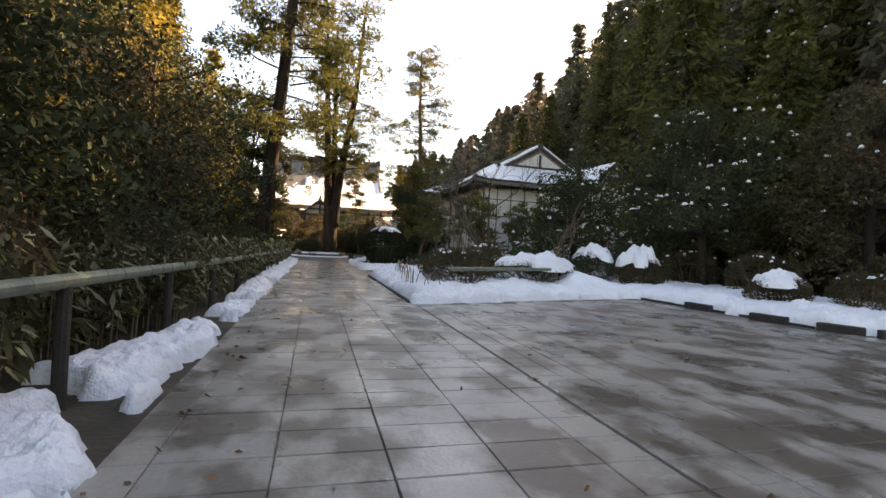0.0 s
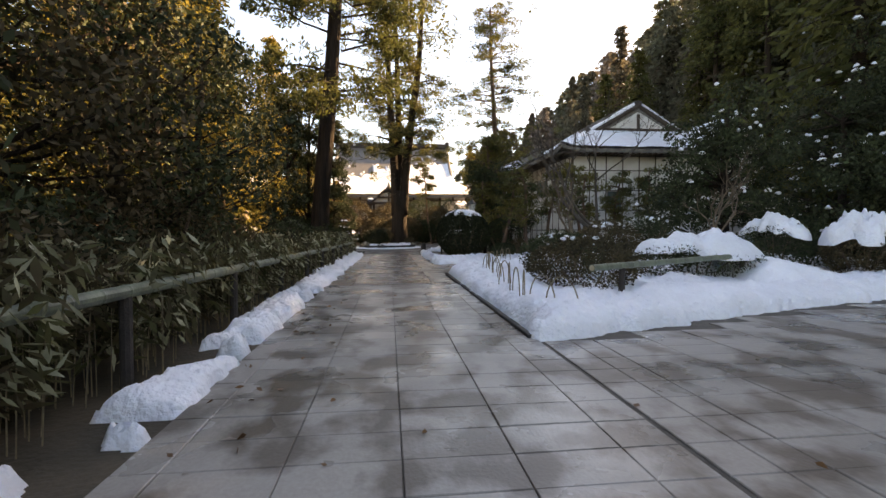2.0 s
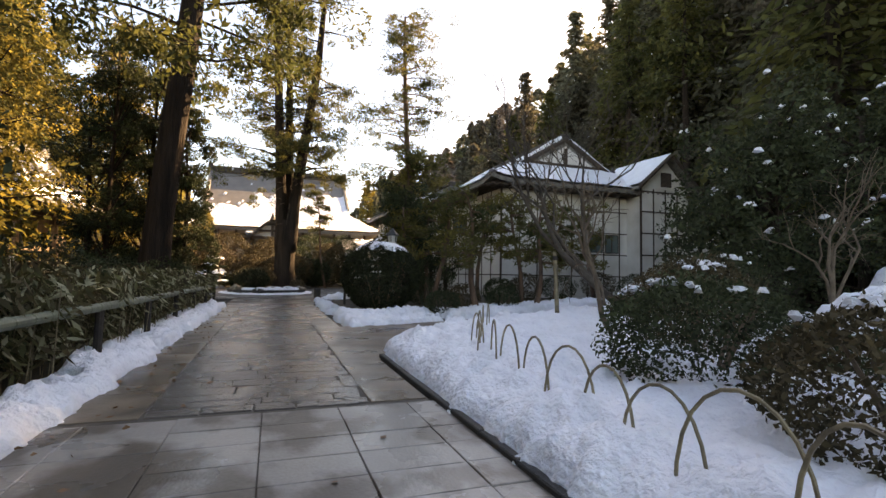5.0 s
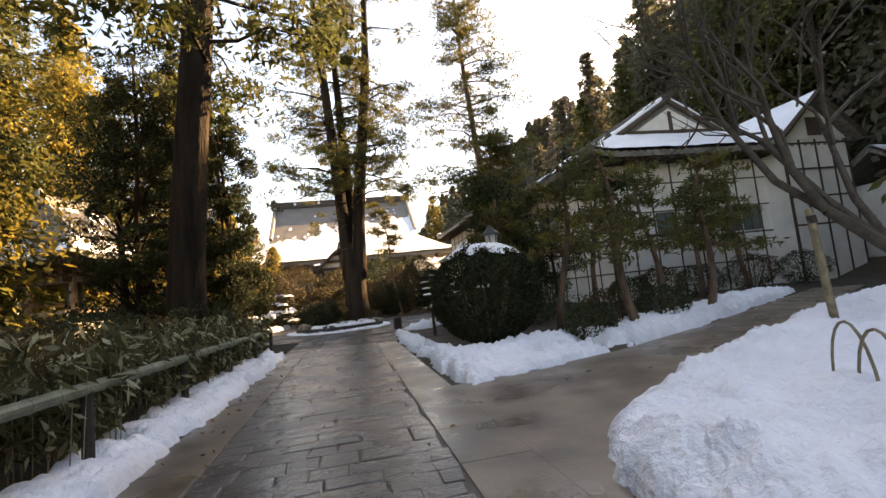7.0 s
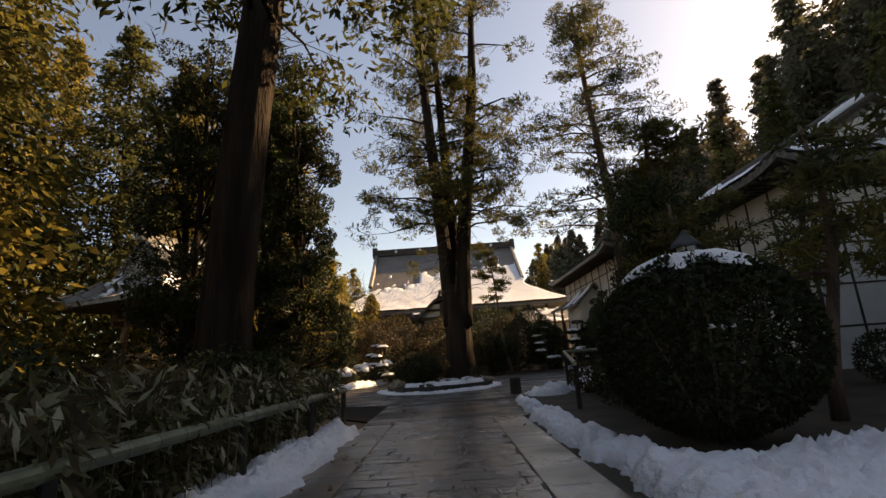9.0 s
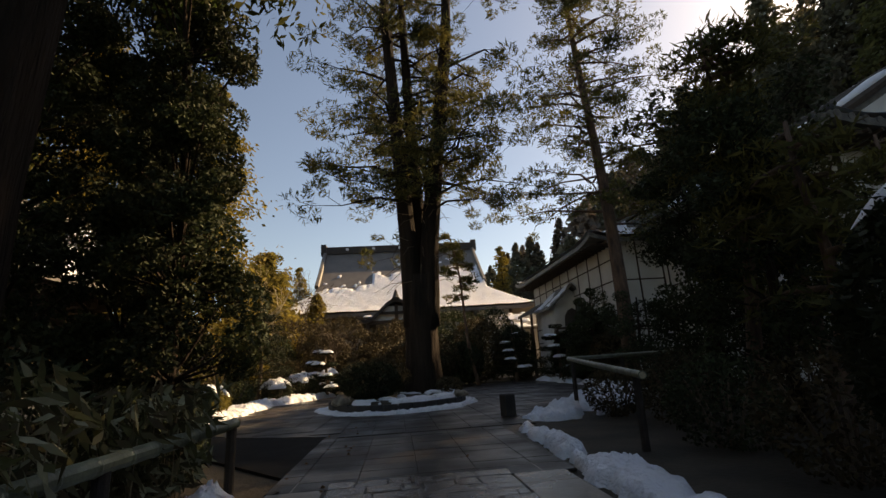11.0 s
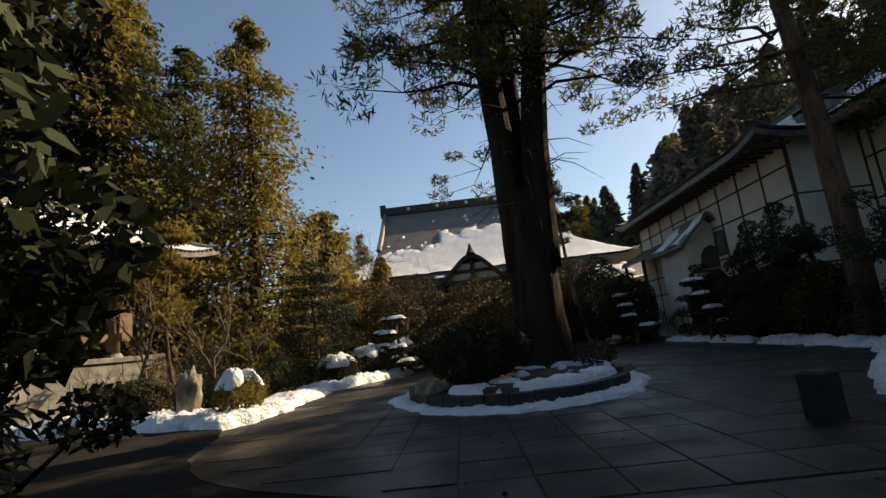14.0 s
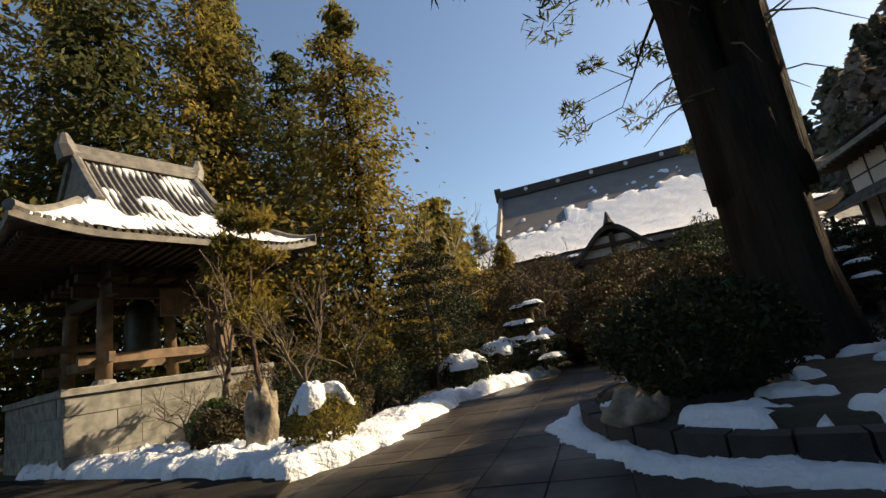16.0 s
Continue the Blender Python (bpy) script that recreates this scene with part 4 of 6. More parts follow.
# ---- the long house ----
def long_house():
    ob = thing("temple_house", "long white-plastered temple house with snowy hipped roof", "house", pose(20.8, 48.4, 0))
    w, d, ze, zr, inset = 16.0, 20.0, 7.3, 11.6, 4.1
    def mask(X, Y):
        return 0.5 + 1.4 * (fbm(X * 0.5, Y * 0.5, 12) - 0.24)
    roof(ob, w, d, "y", ze, zr, inset, 1.1, ROOFTILE, 0.35, 0.24, mask, 0.2, seed=9)
    y1 = d / 2 - inset
    put("ridge_beam", Mesh().box(-0.28, -y1 - 0.1, zr - 0.1, 0.28, y1 + 0.1, zr + 0.35, 0.05), RIDGE, ob)
    def H(x, y):
        return float(roof_height(np.array(x), np.array(y), w, d, "y", ze, zr, inset, 1.1))
    for s in (-1, 1):
        y = s * (y1 + 0.06)
        half = 3.9
        zb = H(half, s * (y1 - 0.1))
        put("bargeboard", Mesh().tube([(-half, y, zb - 0.1), (0, y, zr - 0.05), (half, y, zb - 0.1)], 0.2, 6), TIMBER, ob)
        for k in (-1, 1):   # snow lying along the gable verges
            pts = [(k * half * t, y - s * 0.2, H(half * t, s * (y1 - 0.1)) + 0.18) for t in np.linspace(0, 1.05, 9)]
            put("verge_snow", Mesh().tube(pts, [0.2 + 0.05 * math.sin(7 * i) for i in range(9)], 7, rough=0.2), SNOW, ob, "snow ridge along the gable edge", smooth=True)
            put("verge_ornament", Mesh().tube([(k * (half + 0.25), y, zb - 0.25), (k * (half + 0.35), y, zb + 0.1), (k * (half + 0.4), y, zb + 0.4)], [0.26, 0.22, 0.08], 7), RIDGE, ob)
        g = Mesh()
        yg = s * (y1 - 0.04)
        zt, q = zr - 0.55, 3.0
        g.add([(-q, yg, zb), (q, yg, zb), (0, yg, zt), (-q, yg - s * 0.1, zb), (q, yg - s * 0.1, zb), (0, yg - s * 0.1, zt)], [(0, 1, 2), (5, 4, 3), (0, 3, 4, 1), (1, 4, 5, 2), (2, 5, 3, 0)])
        g.v = [(x_, y_ + s * 0.12, z_) for x_, y_, z_ in g.v]
        put("gable_wall", g, PLASTER, ob)
        put("gable_strut", Mesh().box(-0.12, yg + s * 0.14 - 0.03, zb, 0.12, yg + s * 0.14 + 0.03, zt - 0.2), TIMBER, ob)
        put("gable_beam", Mesh().box(-q, yg + s * 0.15 - 0.04, zb + 0.1, q, yg + s * 0.15 + 0.04, zb + 0.32), TIMBER, ob)
    x0, y0 = -w / 2 + 1.4, -d / 2 + 1.4
    rails = (1.4, 2.9, 4.4, 5.9, 7.0)
    wall_panels(ob, (x0, -y0), (x0, y0), -0.1, ze + 0.1, 12, rails, window_bays=(2, 3, 6, 7), win=(4.55, 5.75))
    wall_panels(ob, (x0, y0), (-x0, y0), -0.1, ze + 0.1, 10, rails, window_bays=(2, 5, 6), win=(3.05, 4.3))
    wall_panels(ob, (-x0, y0), (-x0, -y0), -0.1, ze + 0.1, 9, (2.5, 5.6))
    wall_panels(ob, (-x0, -y0), (x0, -y0), -0.1, ze + 0.1, 9, (2.5, 5.6))
    for i in range(44):
        y = -d / 2 + 0.25 + i * (d - 0.5) / 43
        put("rafter", Mesh().box(-w / 2 + 0.05, y - 0.045, ze - 0.34, x0, y + 0.045, ze - 0.24), TIMBER, ob)
    for i in range(36):
        x = -w / 2 + 0.25 + i * (w - 0.5) / 35
        put("rafter", Mesh().box(x - 0.045, -d / 2 + 0.05, ze - 0.345, x + 0.045, y0, ze - 0.245), TIMBER, ob)
    # round eave tiles in a row along the two seen eaves
    for i in range(46):
        y = -d / 2 + 0.2 + i * (d - 0.4) / 45
        put("eave_tile", Mesh().tube([(-w / 2 - 0.03, y, H(w / 2, y) - 0.05), (-w / 2 + 0.12, y, H(w / 2, y) - 0.03)], 0.11, 8), ROOFTILE, ob)
    for i in range(37):
        x = -w / 2 + 0.2 + i * (w - 0.4) / 36
        put("eave_tile", Mesh().tube([(x, -d / 2 - 0.03, H(x, d / 2) - 0.05), (x, -d / 2 + 0.12, H(x, d / 2) - 0.03)], 0.11, 8), ROOFTILE, ob)
    # gabled front bay with a timbered gable
    f = thing("gabled_bay", "projecting house bay with small snowy gable roof", "house", pose(26.2, 40.6, 0))
    roof(f, 5.6, 5.6, "y", 7.5, 9.9, 0.0, 1.08, ROOFTILE, 0.3, 0.2, mask, 0.18, seed=17)
    put("wall", Mesh().box(-2.1, -2.2, -0.1, 2.1, 2.2, 7.6), PLASTER, f)
    put("gable_wall", Mesh().add([(-2.1, -2.26, 7.5), (2.1, -2.26, 7.5), (0, -2.26, 9.5), (-2.1, -2.16, 7.5), (2.1, -2.16, 7.5), (0, -2.16, 9.5)], [(0, 1, 2), (5, 4, 3), (0, 3, 4, 1), (1, 4, 5, 2), (2, 5, 3, 0)]), PLASTER, f)
    put("gable_window", Mesh().box(-0.45, -2.33, 7.7, 0.45, -2.27, 8.7), TIMBER, f, "dark louvred gable window")
    put("bargeboard", Mesh().tube([(-2.75, -2.78, 7.45), (0, -2.78, 9.85), (2.75, -2.78, 7.45)], 0.15, 6), TIMBER, f)
    for i in range(5):
        put("post", Mesh().box(-2.1 + 1.05 * i - 0.04, -2.25, -0.1, -2.1 + 1.05 * i + 0.04, -2.12, 7.5), TIMBER, f)
    for z in (2.9, 4.4, 5.9, 7.3):
        put("rail", Mesh().box(-2.1, -2.24, z - 0.05, 2.1, -2.13, z + 0.05), TIMBER, f)
    # low range beyond the bay
    e = thing("side_wing", "low wing of the temple house with long snowy roof", "house", pose(34.0, 37.5, 0))
    roof(e, 11.0, 6.5, "x", 4.6, 6.6, 0.0, 1.05, ROOFTILE, 0.4, 0.2, mask, 0.18, seed=19)
    put("wall", Mesh().box(-5.0, -2.6, -0.1, 5.0, 2.6, 4.8), PLASTER, e)
    for i in range(9):
        put("post", Mesh().box(-5.0 + 1.25 * i - 0.07, -2.64, -0.1, -5.0 + 1.25 * i + 0.07, -2.5, 4.7), TIMBER, e)
    for z in (2.0, 3.6):
        put("rail", Mesh().box(-5.0, -2.63, z - 0.05, 5.0, -2.5, z + 0.05), TIMBER, e)


long_house()


def kitchen_wing():
    ob = thing("temple_wing", "white-walled wing with long snowy eaves and small porch", "house", pose(15.5, 57.4, 0))
    w, d, ze, zr = 10.6, 15.5, 7.0, 9.4
    def mask(X, Y):
        return 0.5 + 1.4 * (fbm(X * 0.5, Y * 0.5, 32) - 0.3)
    roof(ob, w, d, "y", ze, zr, 2.5, 1.12, ROOFTILE, 0.35, 0.22, mask, 0.18, seed=29)
    put("ridge_beam", Mesh().box(-0.3, -5.3, zr - 0.1, 0.3, 5.3, zr + 0.3, 0.04), RIDGE, ob)
    x0, y0 = -w / 2 + 1.3, -d / 2 + 0.6
    wall_panels(ob, (x0, -y0), (x0, y0), -0.1, ze + 0.1, 9, (1.0, 2.4, 3.4, 4.9, 6.0), window_bays=(3, 5), win=(3.6, 4.7))
    wall_panels(ob, (x0, y0), (-x0, y0), -0.1, ze + 0.1, 6, (2.4, 4.9))
    put("wall", Mesh().box(x0 + 0.3, y0 + 0.3, -0.1, -x0, -y0, ze - 0.1), PLASTER, ob)
    for i in range(32):
        y = -d / 2 + 0.25 + i * (d - 0.5) / 31
        put("rafter", Mesh().box(-w / 2 + 0.05, y - 0.045, ze - 0.34, x0, y + 0.045, ze - 0.24), TIMBER, ob)
    # tiled pent roof below the eaves
    p = thing("pent_roof", "dark tiled pent roof along the wing wall", "roof", pose(11.5, 61.6, 0))
    m = Mesh().add([(-1.5, -3, 4.55), (0, -3, 5.3), (0, 3, 5.3), (-1.5, 3, 4.55), (-1.5, -3, 4.4), (0, -3, 5.15), (0, 3, 5.15), (-1.5, 3, 4.4)],
                   [(0, 1, 2, 3), (7, 6, 5, 4), (0, 4, 5, 1), (3, 2, 6, 7), (0, 3, 7, 4), (1, 5, 6, 2)])
    put("roof", m, ROOFTILE, p)
    for i in range(25):
        y = -3 + 0.25 * i
        put("rib_tile", Mesh().tube([(-1.5, y, 4.57), (-0.02, y, 5.31)], 0.06, 6), ROOFTILE, p)
    for y in (-2.9, 0.0, 2.9):
        put("post", Mesh().box(-1.35, y - 0.08, -0.1, -1.2, y + 0.08, 4.5), TIMBER, p)
    e = thing("entrance_porch", "small tiled entrance porch with white gable", "porch", pose(11.2, 57.2, 0))
    roof(e, 3.1, 3.4, "y", 4.3, 5.7, 0.0, 1.1, ROOFTILE, 0.25, 0.14, lambda X, Y: fbm(X * 0.9, Y * 0.9, 3) - 0.42, 0.12)
    put("wall", Mesh().box(-1.1, -1.2, -0.1, 1.1, 1.6, 4.4), PLASTER, e)
    put("gable_wall", Mesh().add([(-1.1, -1.24, 4.35), (1.1, -1.24, 4.35), (0, -1.24, 5.4), (-1.1, -1.16, 4.35), (1.1, -1.16, 4.35), (0, -1.16, 5.4)], [(0, 1, 2), (5, 4, 3), (0, 3, 4, 1), (1, 4, 5, 2), (2, 5, 3, 0)]), PLASTER, e)
    arch = [(-0.55, 3.1), (0.55, 3.1), (0.5, 3.7), (0.3, 4.05), (0.0, 4.2), (-0.3, 4.05), (-0.5, 3.7)]
    m = Mesh().add([(x, -1.30, z) for x, z in arch] + [(x, -1.25, z) for x, z in arch], [tuple(range(7))] + [(i, i + 7, (i + 1) % 7 + 7, (i + 1) % 7) for i in range(7)])
    put("arched_window", m, RIDGE, e, "dark bell-shaped window")
    for x in (-1.1, 0, 1.1):
        put("post", Mesh().box(x - 0.09, -1.32, -0.1, x + 0.09, -1.18, 2.95), TIMBER, e)
    for z in (1.2, 2.2, 3.0):
        put("rail", Mesh().box(-1.1, -1.29, z - 0.07, 1.1, -1.19, z + 0.07), TIMBER, e)
    c = thing("corridor", "low dark corridor roof joining hall and wing", "corridor", pose(12.5, 69, 0))
    roof(c, 9, 6, "x", 3.9, 5.4, 0.0, 1.1, ROOFTILE, 0.4, 0.2, lambda X, Y: fbm(X * 0.6, Y * 0.6, 43) - 0.62, 0.12)
    put("wall", Mesh().box(-3.8, -1.6, -0.1, 3.8, 1.6, 4.0), PLASTER, c)
    for i in range(6):
        put("post", Mesh().box(-3.6 + 1.44 * i - 0.08, -1.7, -0.1, -3.6 + 1.44 * i + 0.08, -1.55, 4.0), TIMBER, c)


kitchen_wing()


# ---- bell tower ----
def bell_tower():
    ob = thing("bell_tower", "wooden temple bell tower on a stone platform", "bell tower", pose(-14.45, 48.75, 0, 0, 0, 70))
    P = 2.55
    for r in range(4):
        for s in range(4):
            for i in range(5):
                L = 2 * P / 5
                x0 = -P + L * i + (L * 0.5 if r % 2 and 0 < i else 0)
                x1 = min(-P + L * (i + 1) + (L * 0.5 if r % 2 and i < 4 else 0), P)
                m = Mesh().box(x0 + 0.008, -P - 0.02 * rng.random(), -0.1 + 0.43 * r, x1 - 0.008, -P + 0.4, 0.325 + 0.43 * r, 0.012)
                put("stone_block", m, STONE, ob, at=pose(0, 0, 0, 0, 0, 90 * s))
    put("platform_core", Mesh().box(-P + 0.1, -P + 0.1, -0.1, P - 0.1, P - 0.1, 1.6), STONE, ob)
    for s in range(4):
        put("coping", Mesh().box(-P - 0.08, -P - 0.08, 1.625, P - 0.35, -P + 0.42, 1.78, 0.02), STONE, ob, at=pose(0, 0, 0, 0, 0, 90 * s))
    q = 1.45
    for x in (-q, q):
        for y in (-q, q):
            put("plinth", Mesh().tube([(x, y, 1.6), (x, y, 1.75), (x * 0.99, y * 0.99, 1.92)], [0.34, 0.32, 0.24], 14), STONE, ob, "round pale stone plinth")
            put("pillar", Mesh().tube([(x, y, 1.9), (x * 0.93, y * 0.93, 5.0)], [0.19, 0.17], 14), PALEWOOD, ob, "weathered round wooden pillar", smooth=True)
    for s in range(4):
        at = pose(0, 0, 0, 0, 0, 90 * s)
        put("beam", Mesh().box(-2.0, -q * 0.99 - 0.07, 2.35, 2.0, -q * 0.99 + 0.07, 2.6, 0.012), PALEWOOD, ob, at=at)
        put("beam", Mesh().box(-2.1, -q * 0.95 - 0.08, 4.05, 2.1, -q * 0.95 + 0.08, 4.35, 0.012), TIMBER, ob, at=at)
        put("beam", Mesh().box(-2.1, -q * 0.93 - 0.1, 4.75, 2.1, -q * 0.93 + 0.1, 5.05, 0.012), TIMBER, ob, at=at)
        for i in range(5):
            x = -1.3 + 0.65 * i
            put("bracket", Mesh().box(x - 0.14, -2.0, 4.5, x + 0.14, -1.3, 4.72, 0.02), TIMBER, ob, at=at)
        for i in range(28):
            x = -3.5 + 7.0 * i / 27
            put("rafter", Mesh().box(x - 0.045, -3.6, 4.95, x + 0.045, -1.3, 5.05), TIMBER, ob, at=at @ pose(0, 0, 0.0))
    W = 7.6
    arg = (W, W, "x", 5.15, 8.6, 2.1, 1.25)
    def mask(X, Y):
        return np.where(Y < 0, fbm(X * 1.1, Y * 1.1, 91) - 0.52, fbm(X * 0.9, Y * 0.9, 92) - 0.6) + 0.12 * np.exp(-((Y + 3.0) / 0.8) ** 2) + 0.1 * (X > 1)
    roof(ob, *arg, ROOFTILE, 0.22, 0.16, mask, 0.14, seed=90)
    # round tile ribs down each slope
    def H(x, y):
        return float(roof_height(np.array(x), np.array(y), *arg))
    for s in (-1, 1):
        for i in range(41):
            x = -3.7 + 7.4 * i / 40
            top = 0.0 if abs(x) < W / 2 - 2.1 else (abs(x))
            pts = [(x, s * (W / 2 - 0.01 - (W / 2 - top - 0.02) * t), 0) for t in np.linspace(0, 1, 8)]
            if W / 2 - top < 0.25:
                continue
            put("rib_tile", Mesh().tube([(a, b, H(a, b) + 0.035) for a, b, _ in pts], 0.062, 6), ROOFTILE, ob)
        for i in range(41):
            y = -3.7 + 7.4 * i / 40
            end = max(abs(y), W / 2 - 2.12)
            if W / 2 - end < 0.25:
                continue
            pts = [(s * (W / 2 - 0.01 - (W / 2 - end - 0.05) * t), y, 0) for t in np.linspace(0, 1, 6)]
            put("rib_tile", Mesh().tube([(a, b, H(a, b) + 0.035) for a, b, _ in pts], 0.062, 6), ROOFTILE, ob)
        put("gable_panel", Mesh().add([(s * 1.68, -1.75, 6.3), (s * 1.68, 1.75, 6.3), (s * 1.68, 0, 8.3), (s * 1.6, -1.75, 6.3), (s * 1.6, 1.75, 6.3), (s * 1.6, 0, 8.3)],
                                      [(0, 1, 2), (5, 4, 3), (0, 3, 4, 1), (1, 4, 5, 2), (2, 5, 3, 0)]), TIMBER, ob)
        put("ridge_end_tile", Mesh().tube([(s * 1.75, 0, 8.55), (s * 1.9, 0, 8.9), (s * 1.93, 0, 9.3)], [0.36, 0.28, 0.1], 8), ROOFTILE, ob)
        for k in (-1, 1):
            pts = [(s * 1.7, k * 2.1 * t, H(1.66, k * 2.1 * t) + 0.1) for t in np.linspace(0, 1, 6)]
            put("gable_rib", Mesh().tube(pts, 0.14, 8), ROOFTILE, ob)
            pts = [(s * (2.2 + 1.6 * t), k * (2.2 + 1.6 * t), H(2.2 + 1.58 * t, 2.2 + 1.58 * t) + 0.08) for t in np.linspace(0, 1, 6)]
            put("hip_rib", Mesh().tube(pts, 0.13, 8), ROOFTILE, ob)
    for k, (b, t) in enumerate(((0.34, 8.65), (0.27, 8.82), (0.2, 8.96))):
        put("ridge_course", Mesh().box(-1.8, -b, t - 0.2, 1.8, b, t, 0.03), ROOFTILE, ob)
    bell = put("bell", Mesh().tube([(0, 0, 2.7), (0, 0, 2.75), (0, 0, 3.3), (0, 0, 3.9), (0, 0, 4.15), (0, 0, 4.25)], [0.5, 0.5, 0.45, 0.42, 0.3, 0.1], 20), BRONZE, ob, "dark green bronze bell", smooth=True)
    put("striker", Mesh().tube([(-2.9, 0.2, 2.95), (-0.6, 0.1, 2.95)], 0.11, 10), PALEWOOD, ob)
    put("name_board", Mesh().box(-0.1, -1.6, 3.5, 0.7, -1.52, 4.3, 0.02), PALEWOOD, ob, "pale wooden name board")
    put("notice_board", Mesh().box(1.5, -1.66, 2.5, 1.95, -1.6, 3.3, 0.01), PALEWOOD, ob, "small leaning wooden board")


bell_tower()

# ---- thicket beside the path ----
g4 = np.random.default_rng(77)
for i in range(26):
    y = -3 + i * 1.35
    blob_shrub("dense brownish evergreen shrub in the path-side thicket", -3.1 + g4.uniform(-0.4, 0.3), y, -0.05, 1.1, 1.1, g4.uniform(1.6, 2.6) * (1.0 if y < 18 else 0.75), 0.085,
               (BROWNLEAF, DARKLEAF, BROWNLEAF)[i % 3], 3400, 100 + i, group="path-side thicket")
for i in range(11):
    y = -3 + i * 2.1
    broadleaf("dark evergreen tree in the path-side thicket", -4.6 + g4.uniform(-1.0, 0.6), y, g4.uniform(6.0, 8.5), 2.5, 0.14, 0.125, (DARKLEAF, DARKLEAF, DARKLEAF, BROWNLEAF)[i % 4], 200 + i, per=190, clumps=38, low=0.2, group="path-side thicket")
for i in range(14):
    x, y = -8 - g4.uniform(0, 6), 3 + i * 2.2
    conifer("golden-green cedar behind the thicket", x, y, g4.uniform(13, 20), 3.0, 0.28, (GOLDLEAF, CEDARLEAF)[i % 2], 300 + i, per=95, levels=22, leaf=0.27, full=0.65, group="cedars behind the thicket")
for i, (x, y, h, s, m_) in enumerate(((-12.6, 61, 23, 5.6, GOLDLEAF), (-9.8, 66, 11, 4.0, GOLDLEAF), (-18.5, 56.5, 26, 5.6, GOLDLEAF), (-20, 52, 26, 5.2, CEDARLEAF), (-18.5, 64, 24, 5.4, CEDARLEAF), (-24, 47.5, 27, 5.2, GOLDLEAF),
                                         (-27, 42, 24, 5, CEDARLEAF), (-20, 60, 27, 5, CEDARLEAF), (-26, 54, 27, 5, GOLDLEAF))):
    conifer("tall golden-green conifer behind the bell tower", x, y, h, s, 0.35, m_, 900 + i, per=125, levels=34, leaf=0.4, low=0.06, full=0.6, group="conifers behind the bell tower")

# ---- left bamboo rail ----
def bamboo_rail(label, pts, posts, r, group=""):
    ob = thing("bamboo_rail", label, "fence", group=group)
    m = Mesh()
    fine, rad = [], []
    for a, b in zip(pts, pts[1:]):
        n = max(int((Vector(b) - Vector(a)).length / 0.36), 1)
        for i in range(n):
            for t, k in ((i / n, 1.12), (i / n + 0.06 / n, 1.0), ((i + 0.94) / n, 1.0)):
                fine.append(Vector(a).lerp(Vector(b), t)), rad.append(r * k)
    fine.append(Vector(pts[-1])), rad.append(r * 1.1)
    m.tube(fine, rad, 12)
    put("rail", m, BAMBOO, ob, smooth=False)
    d = (Vector(pts[0]) - Vector(pts[1])).normalized() * 0.004
    put("cut_end", Mesh().tube([Vector(pts[0]) + d * 0.2, Vector(pts[0]) + d], r * 0.85, 12), CUTEND, ob, "pale sawn bamboo end")
    for x, y, z0, z1 in posts:
        put("post", Mesh().tube([(x, y, z0), (x + 0.01, y, z1)], [0.055, 0.052], 9, rough=0.06), POST, ob)
    return ob


LEFT = [(-1.86, 3.4, 0.97), (-1.8, 8, 0.9), (-1.72, 14, 0.84), (-1.6, 24, 0.78), (-1.55, 33.3, 0.74)]
def rail_z(y):
    return float(np.interp(y, [p[1] for p in LEFT], [p[2] for p in LEFT]))
def rail_x(y):
    return float(np.interp(y, [p[1] for p in LEFT], [p[0] for p in LEFT]))
bamboo_rail("long bamboo rail on dark posts beside the path", LEFT, [(rail_x(y) - 0.01, y, -0.1, rail_z(y) - 0.04) for y in (4.3, 6.9, 9.5, 12.2, 15.0, 17.8, 20.4, 23.0, 25.6, 28.2, 30.8, 33.2)], 0.058)
bamboo_rail("short bamboo rail in the snowy bed", [(3.6, 12.3, 0.8), (9.2, 15.6, 0.8)], [(4.3, 12.72, 0.0, 0.76), (8.4, 15.13, 0.0, 0.76)], 0.055)
bamboo_rail("bamboo rail along the shaded hedge", [(3.5, 33.5, 0.95), (4.8, 39.8, 1.2), (8.6, 40.6, 1.22)], [(3.6, 33.9, -0.05, 0.93), (4.7, 39.3, -0.05, 1.16), (6.4, 40.12, -0.05, 1.17), (8.3, 40.52, -0.05, 1.18)], 0.05)

# ---- clipped bush by the path ----
path_bush = blob_shrub("large round clipped dark bush with thin snow on top", 4.2, 29.3, -0.05, 1.42, 1.45, 2.55, 0.09, TOPIARY, 15000, 401, "topiary", cap=0.03, round_top=True, cap_out=0.32)

gb = np.random.default_rng(403)
snow_tufts(path_bush, np.array([(-0.42, -1.22, 1.42), (-0.3, -1.25, 1.44), (-0.52, -1.2, 1.43)]), 0.09, gb)

# tall dark trees at the foot of the hill
big = [conifer("tall dark cedar at the foot of the hill", x, y, h, s, 0.4, HILLLEAF if i else CEDARLEAF, 1200 + i, snowy=45, per=48, levels=30, leaf=0.55, low=0.1, group="cedars at the hill's foot")
       for i, (x, y, h, s) in enumerate(((33.0, 52, 23, 5.0), (38.0, 36.0, 22, 4.6)))]
for i, (x, y) in enumerate(((31, 61), (26, 66), (30, 68), (35, 56), (32, 45), (36, 48), (30, 27), (26, 15), (29, 21), (26, 6), (37, 41), (36, 62), (38, 32))):
    copy_thing(big[i % 2], pose(x, y, float(ground_height(np.array(x + 0.0), np.array(y + 0.0))) - 0.3, 0, 0, 67 * i))
